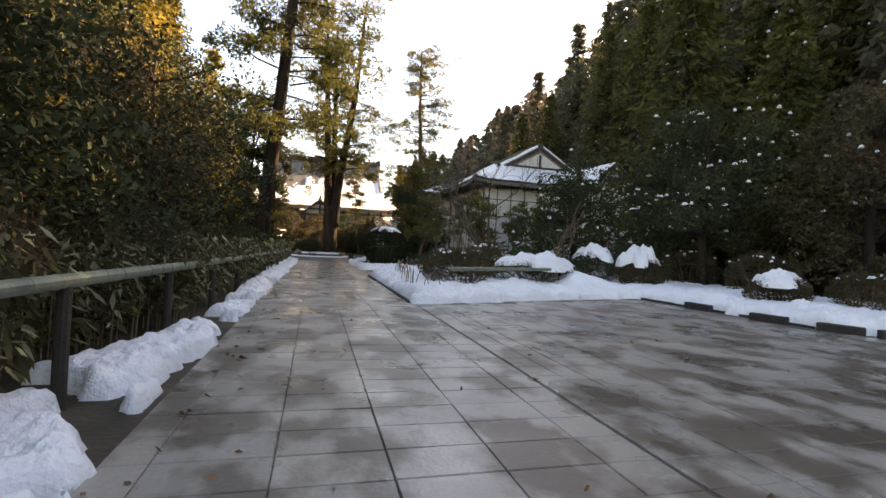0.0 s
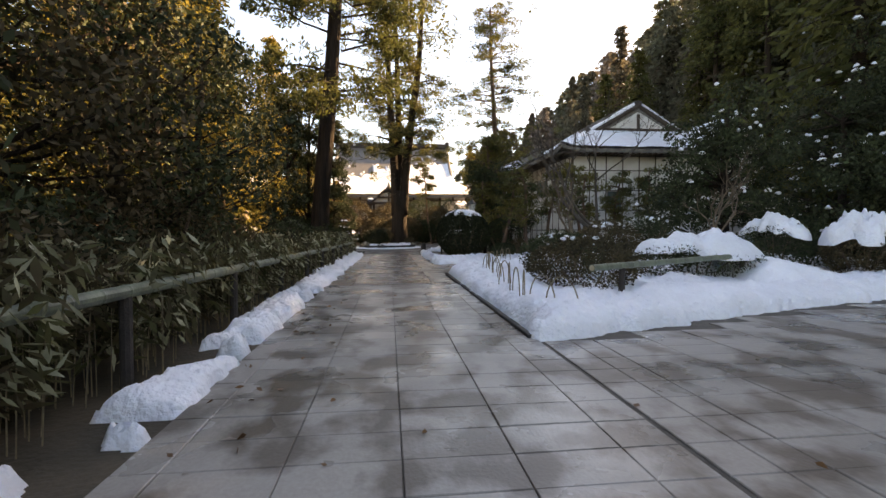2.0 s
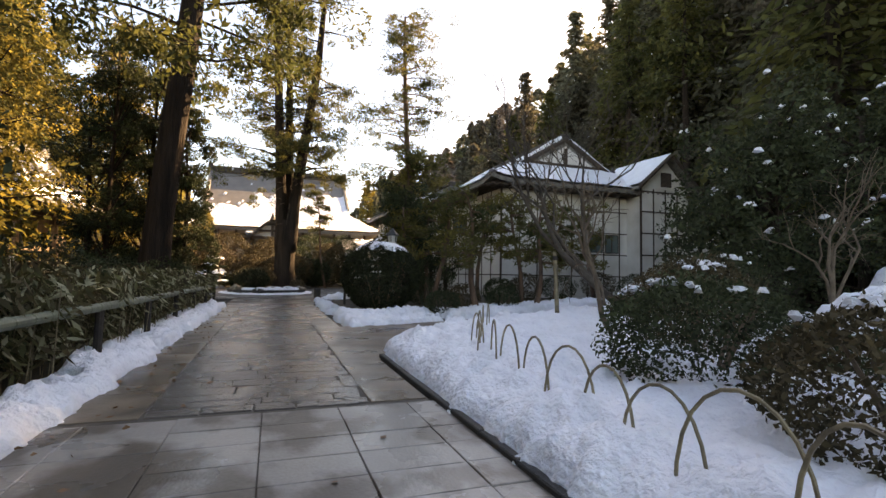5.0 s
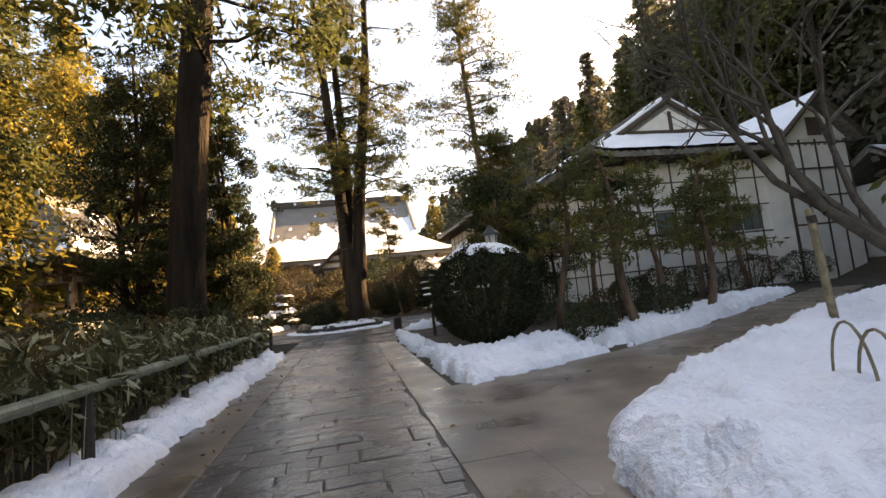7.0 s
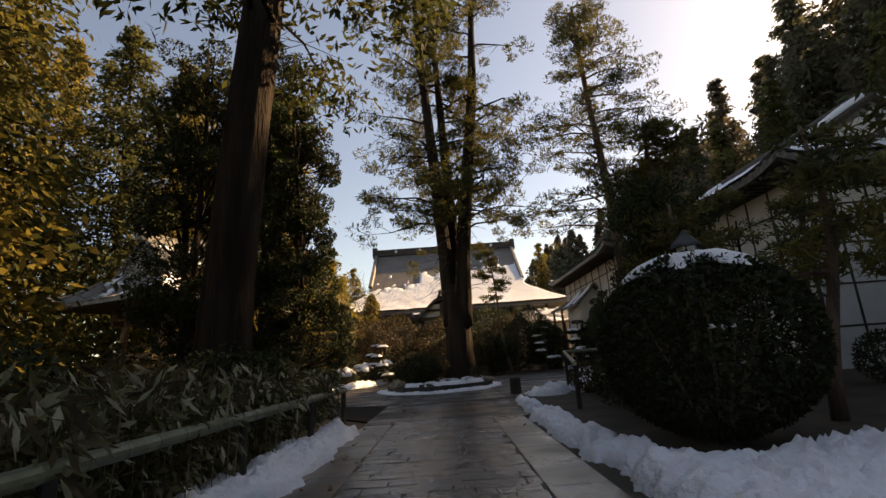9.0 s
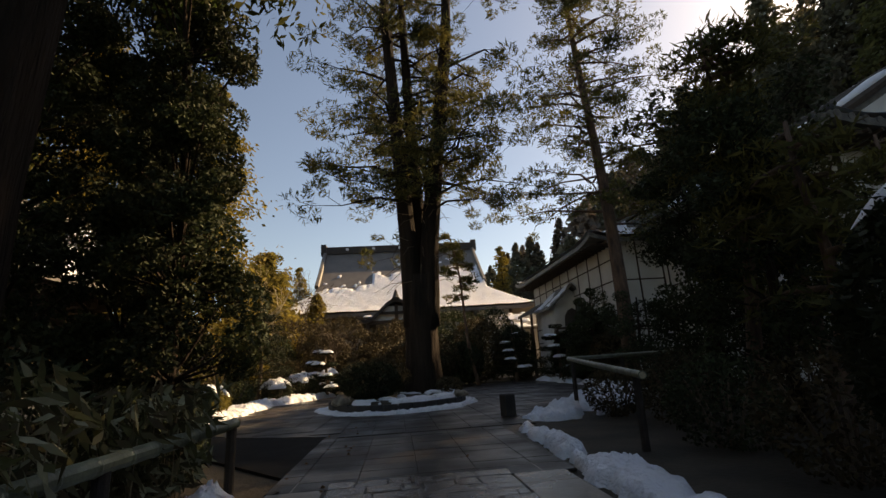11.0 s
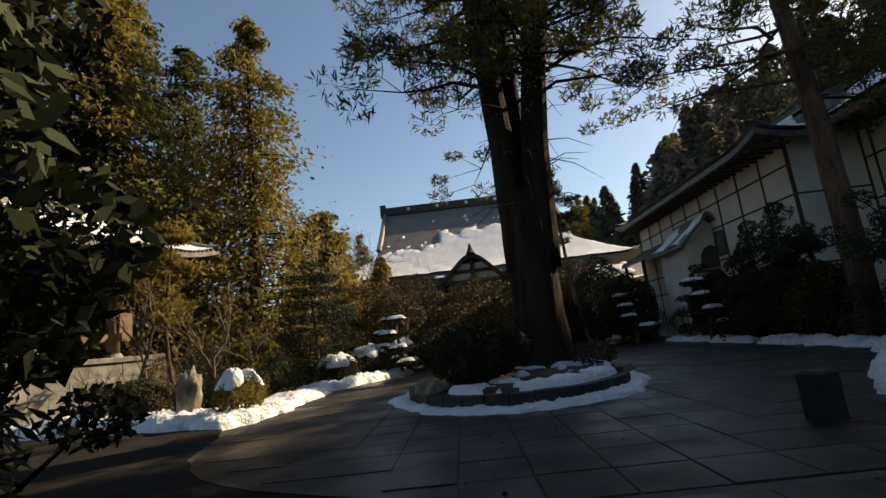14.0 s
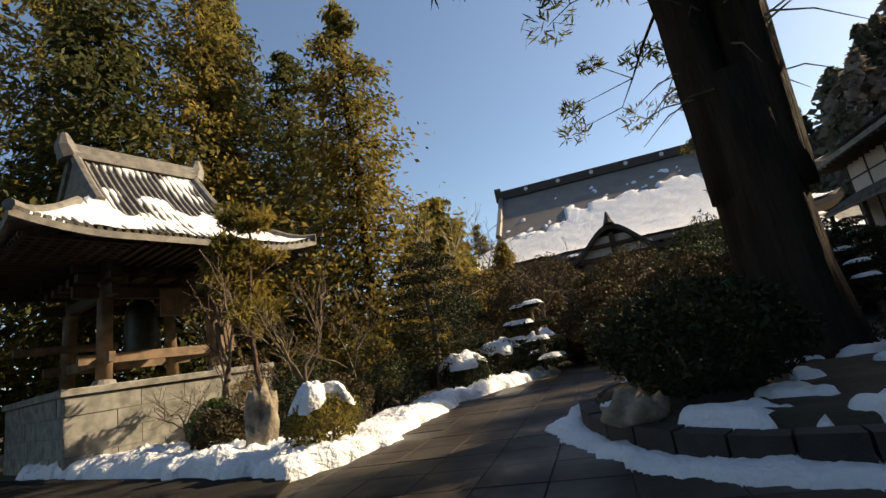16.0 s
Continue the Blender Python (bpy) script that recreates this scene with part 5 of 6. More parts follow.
for i, (x, y, k) in enumerate(((22.5, 25.5, 1.1), (26.5, 29.0, 1.1))):
    copy_thing(big[i % 2], pose(x, y, float(ground_height(np.array(x + 0.0), np.array(y + 0.0))) - 0.3, 0, 0, 41 * i) @ Matrix.Scale(k, 4))
gh = np.random.default_rng(41)
for i in range(44):   # two ragged rows added up the hillside as sun blockers
    y = 2 + 74 * (i // 2) / 21 + gh.uniform(-1.2, 1.2)
    x = (35.5 if i % 2 else 42.0) + gh.uniform(-1.6, 1.6) + (1.5 if y > 34 else 0)
    z = float(ground_height(np.array(x), np.array(y)))
    # tops set by the shade wanted on path and thicket
    top = (43.0 if y < 31 else 35.5 if y < 50 else 37.0 if y < 64 else 33.0) + (3.5 if i % 2 == 0 else 0) + gh.uniform(-2, 2)
    k = (top - z) / 22.5
    copy_thing(big[i % 2], pose(x, y, z - 0.3, 0, 0, 59 * i) @ Matrix.Scale(k, 4))
# cedars added to block the sun, crowned high so lower rays pass under
for i, (x, y) in enumerate(((31.5, 41.5), (32.0, 48.5))):
    conifer("tall bare-stemmed cedar added above the temple house as sun blocker", x, y, 27, 5.0, 0.4, CEDARLEAF, 1300 + i, per=60, levels=16, leaf=0.5, low=0.6, full=0.5, group="cedars at the hill's foot",
            z=float(ground_height(np.array(x), np.array(y))) - 0.2)

# ---- bamboo grass beside the rail ----
def sasa(label, x, y, n, h, spread, seed, pale=0.15):
    g = np.random.default_rng(seed)
    ob = thing("bamboo_grass", label, "bamboo grass", pose(x, y, -0.05), "bamboo grass along the rail")
    m = Mesh()
    for i in range(14):
        a = g.uniform(0, 6.28)
        r = g.uniform(0, spread)
        m.tube([(r * math.cos(a), r * math.sin(a), 0), (1.15 * r * math.cos(a), 1.15 * r * math.sin(a), h * g.uniform(0.6, 0.95))], [0.006, 0.004], 4, cap=False)
    put("canes", m, CANE, ob)
    for mat_, k in ((SASA, n), (SASAPALE, int(n * pale))):
        a, r, z = g.uniform(0, 6.28, k), spread * g.random(k) ** 0.5, h * g.uniform(0.25, 1.0, k)
        p = np.stack([r * np.cos(a) * (0.7 + 0.5 * z / h), r * np.sin(a) * (0.7 + 0.5 * z / h), z], 1)
        d = np.stack([np.cos(a), np.sin(a), g.uniform(-1.8, 0.1, k)], 1)
        put("leaves", quads(leaf_quads(p, 0.2, 0.048, d, 0.7, g), mat_, "leaves"), mat_, ob)
    return ob


made = [sasa("bamboo grass with pale-edged leaves by the rail", -2.5, -1.5 + 0.7 * i, 420, 1.1 + 0.15 * (i % 3), 0.5, 500 + i, (0.2, 0.4, 0.3)[i % 3]) for i in range(3)]
for i in range(44):
    y = 1.2 + i * 0.72
    if y > 32.5:
        break
    x = -2.35 + 0.2 * math.sin(i * 2.1) + (0.01 * y) - (0.3 if y < 7 else 0)
    copy_thing(made[i % 3], pose(x, y, -0.05, 0, 0, 77 * i))

for i, (x, y) in enumerate(((-3.0, 34.6), (-3.5, 35.4), (-3.9, 36.1), (-4.3, 36.8), (-4.7, 36.2), (-4.2, 35.3), (-3.6, 34.4))):
    copy_thing(made[i % 3], pose(x, y, -0.05, 0, 0, 50 * i))

# ---- trees and shrubs by the rail's end ----
broadleaf("tall dense dark evergreen at the road corner", -4.75, 37.0, 14.5, 1.5, 0.14, 0.1, DARKLEAF, 601, per=400, clumps=130, low=0.08)
broadleaf("glossy dark evergreen beside the rail's end", -2.9, 34.6, 9.6, 1.15, 0.1, 0.09, DARKLEAF, 609, per=420, clumps=95, low=0.2)
broadleaf("slender dark evergreen behind the rail's end", -5.6, 34.6, 13.0, 1.4, 0.12, 0.1, DARKLEAF, 607, per=360, clumps=90, low=0.12)
broadleaf("bright green sapling crown in sunlight", -3.3, 35.4, 11.5, 1.0, 0.06, 0.14, BRIGHTLEAF, 602, per=120, clumps=14, low=0.7)
broadleaf("dark evergreen overhanging the road corner", -6.8, 36.4, 11.0, 2.2, 0.16, 0.1, DARKLEAF, 604, per=340, clumps=46, low=0.5)
for i, (x, y, r, h) in enumerate(((-3.3, 35.2, 0.7, 1.4), (-4.0, 35.6, 0.8, 2.0), (-4.9, 37.0, 0.8, 2.4), (-2.6, 33.9, 0.6, 1.2), (-5.6, 37.2, 0.8, 1.8))):
    blob_shrub("dark shrub in the shaded road corner", x, y, -0.05, r, r, h, 0.09, DARKLEAF, 2200, 620 + i, group="shrubs at the road corner")
broadleaf("golden-leaved tree behind the rail", -6.8, 27.0, 11.5, 2.8, 0.16, 0.085, GOLDLEAF, 605, per=420, clumps=44, low=0.45)
broadleaf("golden-leaved tree behind the rail", -7.6, 20.0, 11.0, 2.8, 0.16, 0.085, GOLDLEAF, 606, per=420, clumps=44, low=0.45)

for i, (x, y, h, s) in enumerate(((6.4, 34.4, 7.0, 1.5), (7.7, 38.0, 8.0, 1.6))):
    broadleaf("dark garden evergreen between the hedge and the house", x, y, h, s, 0.11, 0.1, DARKLEAF, 640 + i, per=220, clumps=56, low=0.22, group="garden evergreens by the house")

# ---- snowy bed: shrubs, hoops, trees ----
def hoop(x, y, ang, w, h, seed):
    ob = thing("bamboo_hoop", "bent split-bamboo hoop edging the snowy bed", "edging hoop", pose(x, y, 0, 0, 0, ang), "bamboo hoops round the bed")
    pts = [(w / 2 * math.cos(a), 0.0, 0.1 + h * math.sin(a) ** 0.8) for a in np.linspace(0, math.pi, 13)]
    pts = [(pts[0][0], 0, -0.05)] + pts + [(pts[-1][0], 0, -0.05)]
    put("cane", Mesh().tube(pts, 0.011, 6), CANE, ob)
    return ob


line = [(3.0, 12.0), (2.62, 12.7), (2.66, 13.8), (2.76, 14.9), (2.95, 16.1), (3.02, 17.3), (3.18, 18.4), (3.55, 19.4), (4.1, 20.35), (4.7, 21.2)]
for i, ((ax, ay), (bx, by)) in enumerate(zip(line, line[1:])):
    for t in (0.0, 0.5):
        hoop(ax + (bx - ax) * t, ay + (by - ay) * t, math.degrees(math.atan2(by - ay, bx - ax)) + 12 * math.sin(5 * i + 9 * t), 0.66 + 0.06 * math.sin(3 * i + 4 * t), 0.6 + 0.05 * (i % 3), i)
for i, (x, y, rx, ry, h, cap, m_) in enumerate((
        (4.3, 14.3, 1.15, 0.95, 1.2, 0.0, BROWNLEAF), (4.6, 16.3, 1.0, 0.9, 1.3, 0.0, DARKLEAF), (7.7, 15.7, 1.9, 1.0, 1.0, 0.26, DARKLEAF), (9.1, 16.9, 1.2, 1.0, 0.95, 0.22, DARKLEAF),
        (12.3, 15.9, 0.95, 0.9, 1.35, 0.42, BROWNLEAF), (6.6, 18.2, 1.1, 1.0, 1.6, 0.0, BROWNLEAF), (8.4, 19.4, 1.2, 1.2, 1.8, 0.0, DARKLEAF), (11.2, 17.4, 1.0, 0.9, 1.5, 0.24, DARKLEAF),
        (10.6, 20.6, 1.3, 1.2, 2.0, 0.0, DARKLEAF), (13.2, 10.9, 0.9, 0.9, 1.0, 0.16, BROWNLEAF), (14.4, 9.2, 1.0, 1.0, 1.2, 0.0, BROWNLEAF), (13.4, 17.2, 1.2, 1.2, 1.5, 0.0, DARKLEAF),
        (15.6, 13.5, 1.3, 1.3, 1.7, 0.0, BROWNLEAF), (8.9, 21.6, 0.9, 0.9, 1.1, 0.1, BROWNLEAF), (16.0, 17.5, 1.4, 1.4, 1.8, 0.0, BROWNLEAF), (13.0, 23.5, 1.3, 1.3, 1.5, 0.1, DARKLEAF))):
    bed_shrub = blob_shrub("clipped evergreen shrub capped with snow" if cap else "dark evergreen shrub standing in snow", x, y, 0.1, rx, ry, h, 0.06, m_, 8500 if y < 19 else 4500, 700 + i, group="shrubs in the snowy bed", cap=cap or None, cap_out=0.64 if cap > 0.2 else 0.5)
    if not cap:   # bits of snow left in the twigs
        gs = np.random.default_rng(760 + i)
        aa, qq = gs.uniform(0, 6.28, 9), gs.uniform(0.2, 0.85, 9)
        snow_tufts(bed_shrub, np.stack([rx * qq * np.cos(aa), ry * qq * np.sin(aa), h * (0.5 + 0.42 * np.sqrt(1 - qq ** 2)) + 0.03], 1), 0.13, gs)

broadleaf("dark spreading evergreen tree in the snowy bed", 12.4, 21.0, 7.6, 2.6, 0.2, 0.14, DARKLEAF, 801, snowy=45, per=330, clumps=52, low=0.3, name="camellia_tree")
broadleaf("dark evergreen tree with snow on its twigs", 15.8, 16.5, 9.5, 2.8, 0.2, 0.15, DARKLEAF, 802, snowy=70, per=300, clumps=52, low=0.3)
broadleaf("brownish evergreen tree near the plaza", 18.5, 12.0, 9.0, 2.8, 0.2, 0.15, BROWNLEAF, 803, snowy=50, per=280, clumps=50, low=0.2)
broadleaf("dark evergreen tree near the house front", 18.6, 22.5, 8.5, 2.8, 0.2, 0.15, DARKLEAF, 804, snowy=70, per=280, clumps=50, low=0.2)
conifer("dark cedar beyond the bed", 21.0, 17.5, 14, 3.0, 0.25, CEDARLEAF, 805, snowy=60, per=70, levels=26, leaf=0.36)
conifer("dark cedar beyond the bed", 23.0, 9.5, 15, 3.0, 0.25, CEDARLEAF, 806, snowy=60, per=70, levels=26, leaf=0.36)
conifer("dark cedar beyond the bed", 24.5, 20.0, 15, 3.0, 0.25, CEDARLEAF, 807, snowy=60, per=70, levels=26, leaf=0.36)
# shaped pines before the house
for i, (x, y, h, lean) in enumerate(((7.4, 27.9, 4.4, (-0.6, 0)), (6.6, 30.2, 4.8, (0.5, 0)), (5.8, 33.0, 4.4, (0.3, 0)), (10.4, 29.2, 4.4, (0.4, 0)), (7.6, 35.2, 5.2, (0.4, 0)))):
    pine("small shaped garden pine before the house", x, y, h, 0.12, lean, PINELEAF, 820 + i, 0.42, 10, 1.4, 22)
for i, (x, y, r, h) in enumerate(((5.9, 27.4, 0.6, 0.9), (7.2, 28.9, 0.7, 1.1), (9.0, 29.2, 0.7, 1.0), (4.4, 31.6, 0.8, 1.3), (4.6, 33.6, 0.8, 1.2), (5.4, 35.8, 0.9, 1.3), (6.9, 38.0, 0.9, 1.3), (8.6, 40.4, 1.0, 1.4), (9.4, 43.0, 0.9, 1.3), (5.0, 37.6, 0.7, 1.0), (7.0, 33.2, 0.9, 1.4), (8.6, 36.8, 1.0, 1.6), (10.2, 46.0, 0.9, 1.5), (9.9, 56.6, 1.0, 1.6), (9.2, 60.0, 1.2, 2.0))):
    blob_shrub("dark evergreen garden shrub beside the house", x, y, -0.05, r, r, h, 0.08, (DARKLEAF, BROWNLEAF)[i % 2], 2200, 840 + i, group="shrubs beside the house")

for i, (x, y, h) in enumerate(((7.4, 37.4, 5.2), (9.2, 38.8, 5.0), (8.9, 35.4, 5.6), (9.4, 44.6, 4.2))):
    broadleaf("dark evergreen hedge tree before the house", x, y, h, 1.6, 0.09, 0.1, DARKLEAF, 880 + i, per=240, clumps=30, low=0.12, group="hedge trees before the house")

pine("dark garden pine rising before the house", 6.3, 35.0, 7.6, 0.14, (0.6, 0.2), PINELEAF, 872, 0.4, 26, 2.2, 40)

# planting before the house front and the wing
for i, (x, y, h, lean) in enumerate(((12.2, 33.6, 5.4, (-0.5, 0)), (15.2, 35.4, 5.2, (0.6, 0)), (18.6, 36.4, 5.6, (-0.4, 0)), (11.2, 36.6, 6.0, (0.5, 0)))):
    pine("small shaped garden pine before the house", x, y, h, 0.13, lean, PINELEAF, 1420 + i, 0.4, 14, 1.7, 34)
for i, (x, y, rr, h) in enumerate(((11.4, 34.4, 0.9, 1.3), (13.6, 35.6, 1.0, 1.6), (16.2, 36.4, 1.1, 1.5), (19.4, 36.8, 1.1, 1.8), (22.0, 36.6, 1.2, 1.7))):
    blob_shrub("dark evergreen garden shrub beside the house", x, y, -0.05, rr, rr, h, 0.09, (DARKLEAF, BROWNLEAF)[i % 2], 3000, 1440 + i, group="shrubs beside the house")
for i, (x, y, h) in enumerate(((9.3, 48.6, 5.0), (10.0, 51.2, 5.0))):
    broadleaf("dark evergreen hedge tree before the house", x, y, h, 1.3, 0.09, 0.1, DARKLEAF, 1460 + i, per=300, clumps=44, low=0.12, group="hedge trees before the house")

# leaning bare maple over the side path
bare_tree("leaning bare maple over the snowy bed", 10.4, 22.9, 8.6, 0.125, (-1.25, 0.35), 861, 5, 0.5, "maple_tree", MAPLEBARK)
bare_tree("small bare tree in the snowy bed", 6.6, 19.8, 4.0, 0.06, (-0.3, 0.1), 862, 4, 0.5)
bare_tree("small bare tree in the snowy bed", 9.8, 18.2, 4.2, 0.06, (0.2, 0.1), 863, 4, 0.5)
prop = thing("tree_prop", "grey wooden prop with lashing under the maple", "prop", pose(7.85, 23.7, 0))
put("pole", Mesh().tube([(0, 0, -0.05), (-0.08, 0.05, 2.0)], [0.06, 0.055], 10), CANE, prop)
put("lashing", Mesh().tube([(-0.06, 0.04, 1.78), (-0.07, 0.045, 1.9)], 0.066, 10), POST, prop)

# ---- lamp and bollard ----
def lamp_post(x, y):
    ob = thing("street_lamp", "dark metal garden lamp with lantern head", "lamp", pose(x, y, -0.05))
    put("pole", Mesh().tube([(0, 0, 0), (0, 0, 0.3), (0, 0, 0.32), (0, 0, 2.35)], [0.09, 0.08, 0.05, 0.045], 10), METAL, ob)
    put("lantern", Mesh().tube([(0, 0, 2.35), (0, 0, 2.42), (0, 0, 2.85)], [0.07, 0.13, 0.19], 6), LAMPGLASS, ob, "milky six-sided lantern glass")
    fr = Mesh()
    for i in range(6):
        a = 2 * math.pi * i / 6
        fr.tube([(0.135 * math.cos(a), 0.135 * math.sin(a), 2.4), (0.2 * math.cos(a), 0.2 * math.sin(a), 2.87)], 0.012, 5)
    put("lantern_frame", fr, METAL, ob)
    put("hood", Mesh().tube([(0, 0, 2.85), (0, 0, 2.9), (0, 0, 3.05), (0, 0, 3.16)], [0.27, 0.25, 0.1, 0.02], 6), METAL, ob)


lamp_post(4.9, 30.6)
b_ = thing("bollard", "short square stone bollard at the path edge", "bollard", pose(2.85, 38.8, 0, 0, 0, 20))
put("body", Mesh().box(-0.13, -0.13, -0.05, 0.13, 0.13, 0.5, 0.03), KERB, b_)

# ---- dark kerb stones by the plaza ----
for i, (x, y, a) in enumerate(((10.55, 8.9, -75), (10.85, 7.5, -70), (10.5, 11.0, -85), (11.4, 6.7, -30))):
    k_ = thing("kerb_stone", "loose dark kerb stone at the snow's edge", "kerb stone", pose(x, y, 0, 0, 0, a), "kerb stones by the plaza")
    put("block", Mesh().box(-0.4, -0.09, -0.05, 0.4, 0.09, 0.17, 0.02), KERB, k_)

# ---- island planting ----
blob_shrub("dense dark shrub at the foot of the triple tree", -0.55, 43.4, 0.25, 1.1, 1.1, 1.25, 0.09, TOPIARY, 6000, 901)
blob_shrub("brownish round azalea mound on the island", -0.5, 45.3, 0.25, 1.3, 1.2, 1.45, 0.08, BROWNLEAF, 6000, 902)
blob_shrub("low brown-green shrub on the island", 2.1, 44.6, 0.25, 0.5, 0.8, 0.6, 0.07, BROWNLEAF, 1800, 903)
st_ = thing("garden_rock", "rounded mossy rock on the island", "rock", pose(-1.4, 42.7, 0.2))

def rock(parent, rx, ry, h, seed, name="stone", mat_=None):
    bm = bmesh.new()
    bmesh.ops.create_icosphere(bm, subdivisions=3, radius=1)
    for v in bm.verts:
        k = 0.8 + 0.4 * noise.noise(v.co * 1.7 + Vector((seed, 0, 0))) + 0.12 * noise.noise(v.co * 5 + Vector((seed, 3, 0)))
        v.co = Vector((v.co.x * rx * k, v.co.y * ry * k, (v.co.z * 0.5 + 0.45) * h * k))
    me = bpy.data.meshes.new(name)
    bm.to_mesh(me)
    bm.free()
    me.materials.append(mat_ or ROCK)
    me.polygons.foreach_set("use_smooth", [True] * len(me.polygons))
    return put(name, me, None, parent)


rock(st_, 0.35, 0.3, 0.4, 4)
st2 = thing("garden_rock", "pale rounded kerb rock at the island edge", "rock", pose(2.35, 43.4, 0.2))
rock(st2, 0.3, 0.25, 0.3, 9)

# ---- bell tower garden ----
s_ = thing("standing_stone", "tall pointed rough stone standing in the snow", "stone", pose(-7.0, 44.4, -0.05, 0, 4, 30))
rock(s_, 0.32, 0.16, 1.55, 14)
blob_shrub("round golden-green azalea bush with snow on top", -5.75, 44.3, 0.0, 0.6, 0.6, 1.0, 0.07, GOLDLEAF, 3000, 911, cap=0.12, cap_out=0.4)
for i, (x, y, r, h, m_) in enumerate(((-8.2, 44.9, 0.5, 0.9, BROWNLEAF), (-9.2, 45.8, 0.5, 1.1, BRIGHTLEAF), (-9.9, 46.6, 0.5, 0.9, GOLDLEAF), (-6.6, 46.2, 0.7, 1.2, BROWNLEAF), (-7.9, 47.0, 0.8, 1.3, DARKLEAF), (-8.9, 48.6, 0.8, 1.8, DARKLEAF), (-6.4, 48.4, 0.8, 1.3, DARKLEAF),
        (-5.3, 51.0, 0.8, 1.1, DARKLEAF), (-4.6, 53.0, 0.9, 1.3, DARKLEAF), (-3.5, 55.2, 0.9, 1.4, DARKLEAF), (-5.8, 55.0, 1.2, 2.2, BROWNLEAF), (-2.2, 56.8, 1.0, 1.5, DARKLEAF), (-1.0, 55.8, 1.7, 2.7, BROWNLEAF), (1.6, 55.6, 2.2, 3.2, BROWNLEAF), (4.0, 56.4, 1.5, 2.6, DARKLEAF), (0.4, 61.5, 2.6, 4.6, BROWNLEAF), (-3.4, 61.6, 2.6, 5.0, BROWNLEAF), (4.2, 61.8, 2.4, 5.4, DARKLEAF), (-6.8, 62.0, 2.6, 5.2, BROWNLEAF), (7.4, 62.6, 2.2, 5.2, DARKLEAF), (-9.2, 52.8, 1.2, 2.2, GOLDLEAF), (-8.2, 55.8, 1.3, 2.8, GOLDLEAF))):
    blob_shrub("garden shrub in the bell tower garden", x, y, -0.02, r, r, h, 0.09 if i < 11 else 0.16, m_, 2600 if i < 11 else 9000, 920 + i, group="shrubs in the temple garden", cap=0.1 if i in (7, 8, 9, 11) else None)
for i, (x, y, rr, h) in enumerate(((-7.6, 58.2, 1.8, 3.8), (-4.2, 58.6, 1.8, 3.9), (2.6, 58.8, 2.0, 3.9), (5.6, 58.4, 1.8, 4.3), (8.3, 59.6, 1.4, 3.6), (9.6, 47.6, 1.0, 2.3), (10.0, 49.6, 1.1, 2.7), (10.2, 51.8, 1.1, 2.6), (9.9, 53.8, 1.0, 2.8), (10.4, 55.4, 1.0, 2.6))):
    blob_shrub("dense dark shrub screening the temple buildings", x, y, -0.02, rr, rr, h, 0.15, (DARKLEAF, BROWNLEAF)[i % 2], 8000, 1400 + i, group="screening shrubs")
# cloud-pruned conifer
def tiered_tree(label, x, y, h, r, tiers, seed, material, snow_on=False, lean=0.0):
    g = np.random.default_rng(seed)
    ob = thing("cloud_tree", label, "tree", pose(x, y, -0.05))
    m = Mesh()
    m.tube([(0, 0, 0), (0.1 + lean * 0.4, 0, h * 0.4), (-0.05 + lean * 0.7, 0.05, h * 0.75), (lean, 0, h)], [0.11, 0.09, 0.06, 0.02], 8)
    cs, rs = [], []
    for i in range(tiers):
        t = 0.22 + 0.78 * i / (tiers - 1)
        k = 1 if i == tiers - 1 else 4
        for j in range(k):
            a = 6.28 * (j + g.random() * 0.5) / k + i
            q = r * (1.0 - 0.6 * t) * (0.75 if k > 1 else 0)
            c = np.array([q * math.cos(a) + lean * t, q * math.sin(a), h * t])
            m.tube([(lean * t, 0, h * t - 0.1), tuple(c)], [0.03, 0.015], 5, cap=False)
            cs.append(c), rs.append(r * (0.62 - 0.28 * t))
    put("trunk", m, TWIG, ob)
    crown("crown", ob, cs, rs, 420, 0.1, 0.04, material, 0.3, seed)
    if snow_on:
        for j in range(0, len(cs), 3):
            c = cs[j]
            put("snow_cap", patch([(c[0] - 0.3, c[1] - 0.25), (c[0] + 0.3, c[1] - 0.25), (c[0] + 0.3, c[1] + 0.25), (c[0] - 0.3, c[1] + 0.25)], 0.09, 0.09, 0.2, 0.3, 2, j, c[2] + rs[j] * 0.3 - 0.03, 0.1), SNOW, ob, smooth=True)


tiered_tree("dark cloud-pruned conifer in layered tiers", -6.3, 51.6, 4.6, 1.5, 8, 931, TOPIARY)
tiered_tree("small layered garden tree capped with snow", -3.4, 53.4, 2.3, 0.9, 4, 932, TOPIARY, True)
tiered_tree("small layered garden tree capped with snow", -4.4, 57.2, 2.5, 1.0, 4, 933, TOPIARY, True)
tiered_tree("snow-dotted layered pine beside the wing", 7.7, 57.6, 3.4, 1.3, 6, 934, TOPIARY, True)
tiered_tree("snow-dotted layered pine beside the wing", 9.0, 53.0, 3.0, 1.2, 5, 935, TOPIARY, True)
bare_tree("bare plum tree in the sunlit garden", -3.6, 56.8, 4.6, 0.1, (0.1, 0), 941, 5, 0.6)
bare_tree("thin bare tree before the bell tower", -9.2, 46.2, 4.6, 0.07, (0.05, 0), 942, 4, 0.5)
bare_tree("thin bare tree before the bell tower", -7.4, 46.6, 3.8, 0.06, (-0.1, 0), 943, 4, 0.5)
bare_tree("bare golden tree beside the hall", -7.0, 64.0, 8.5, 0.14, (0, 0), 944, 5, 0.55)
bare_tree("tall bare tree behind the hall garden", -8.5, 78.0, 12.5, 0.2, (0.1, 0), 945, 5, 0.5)
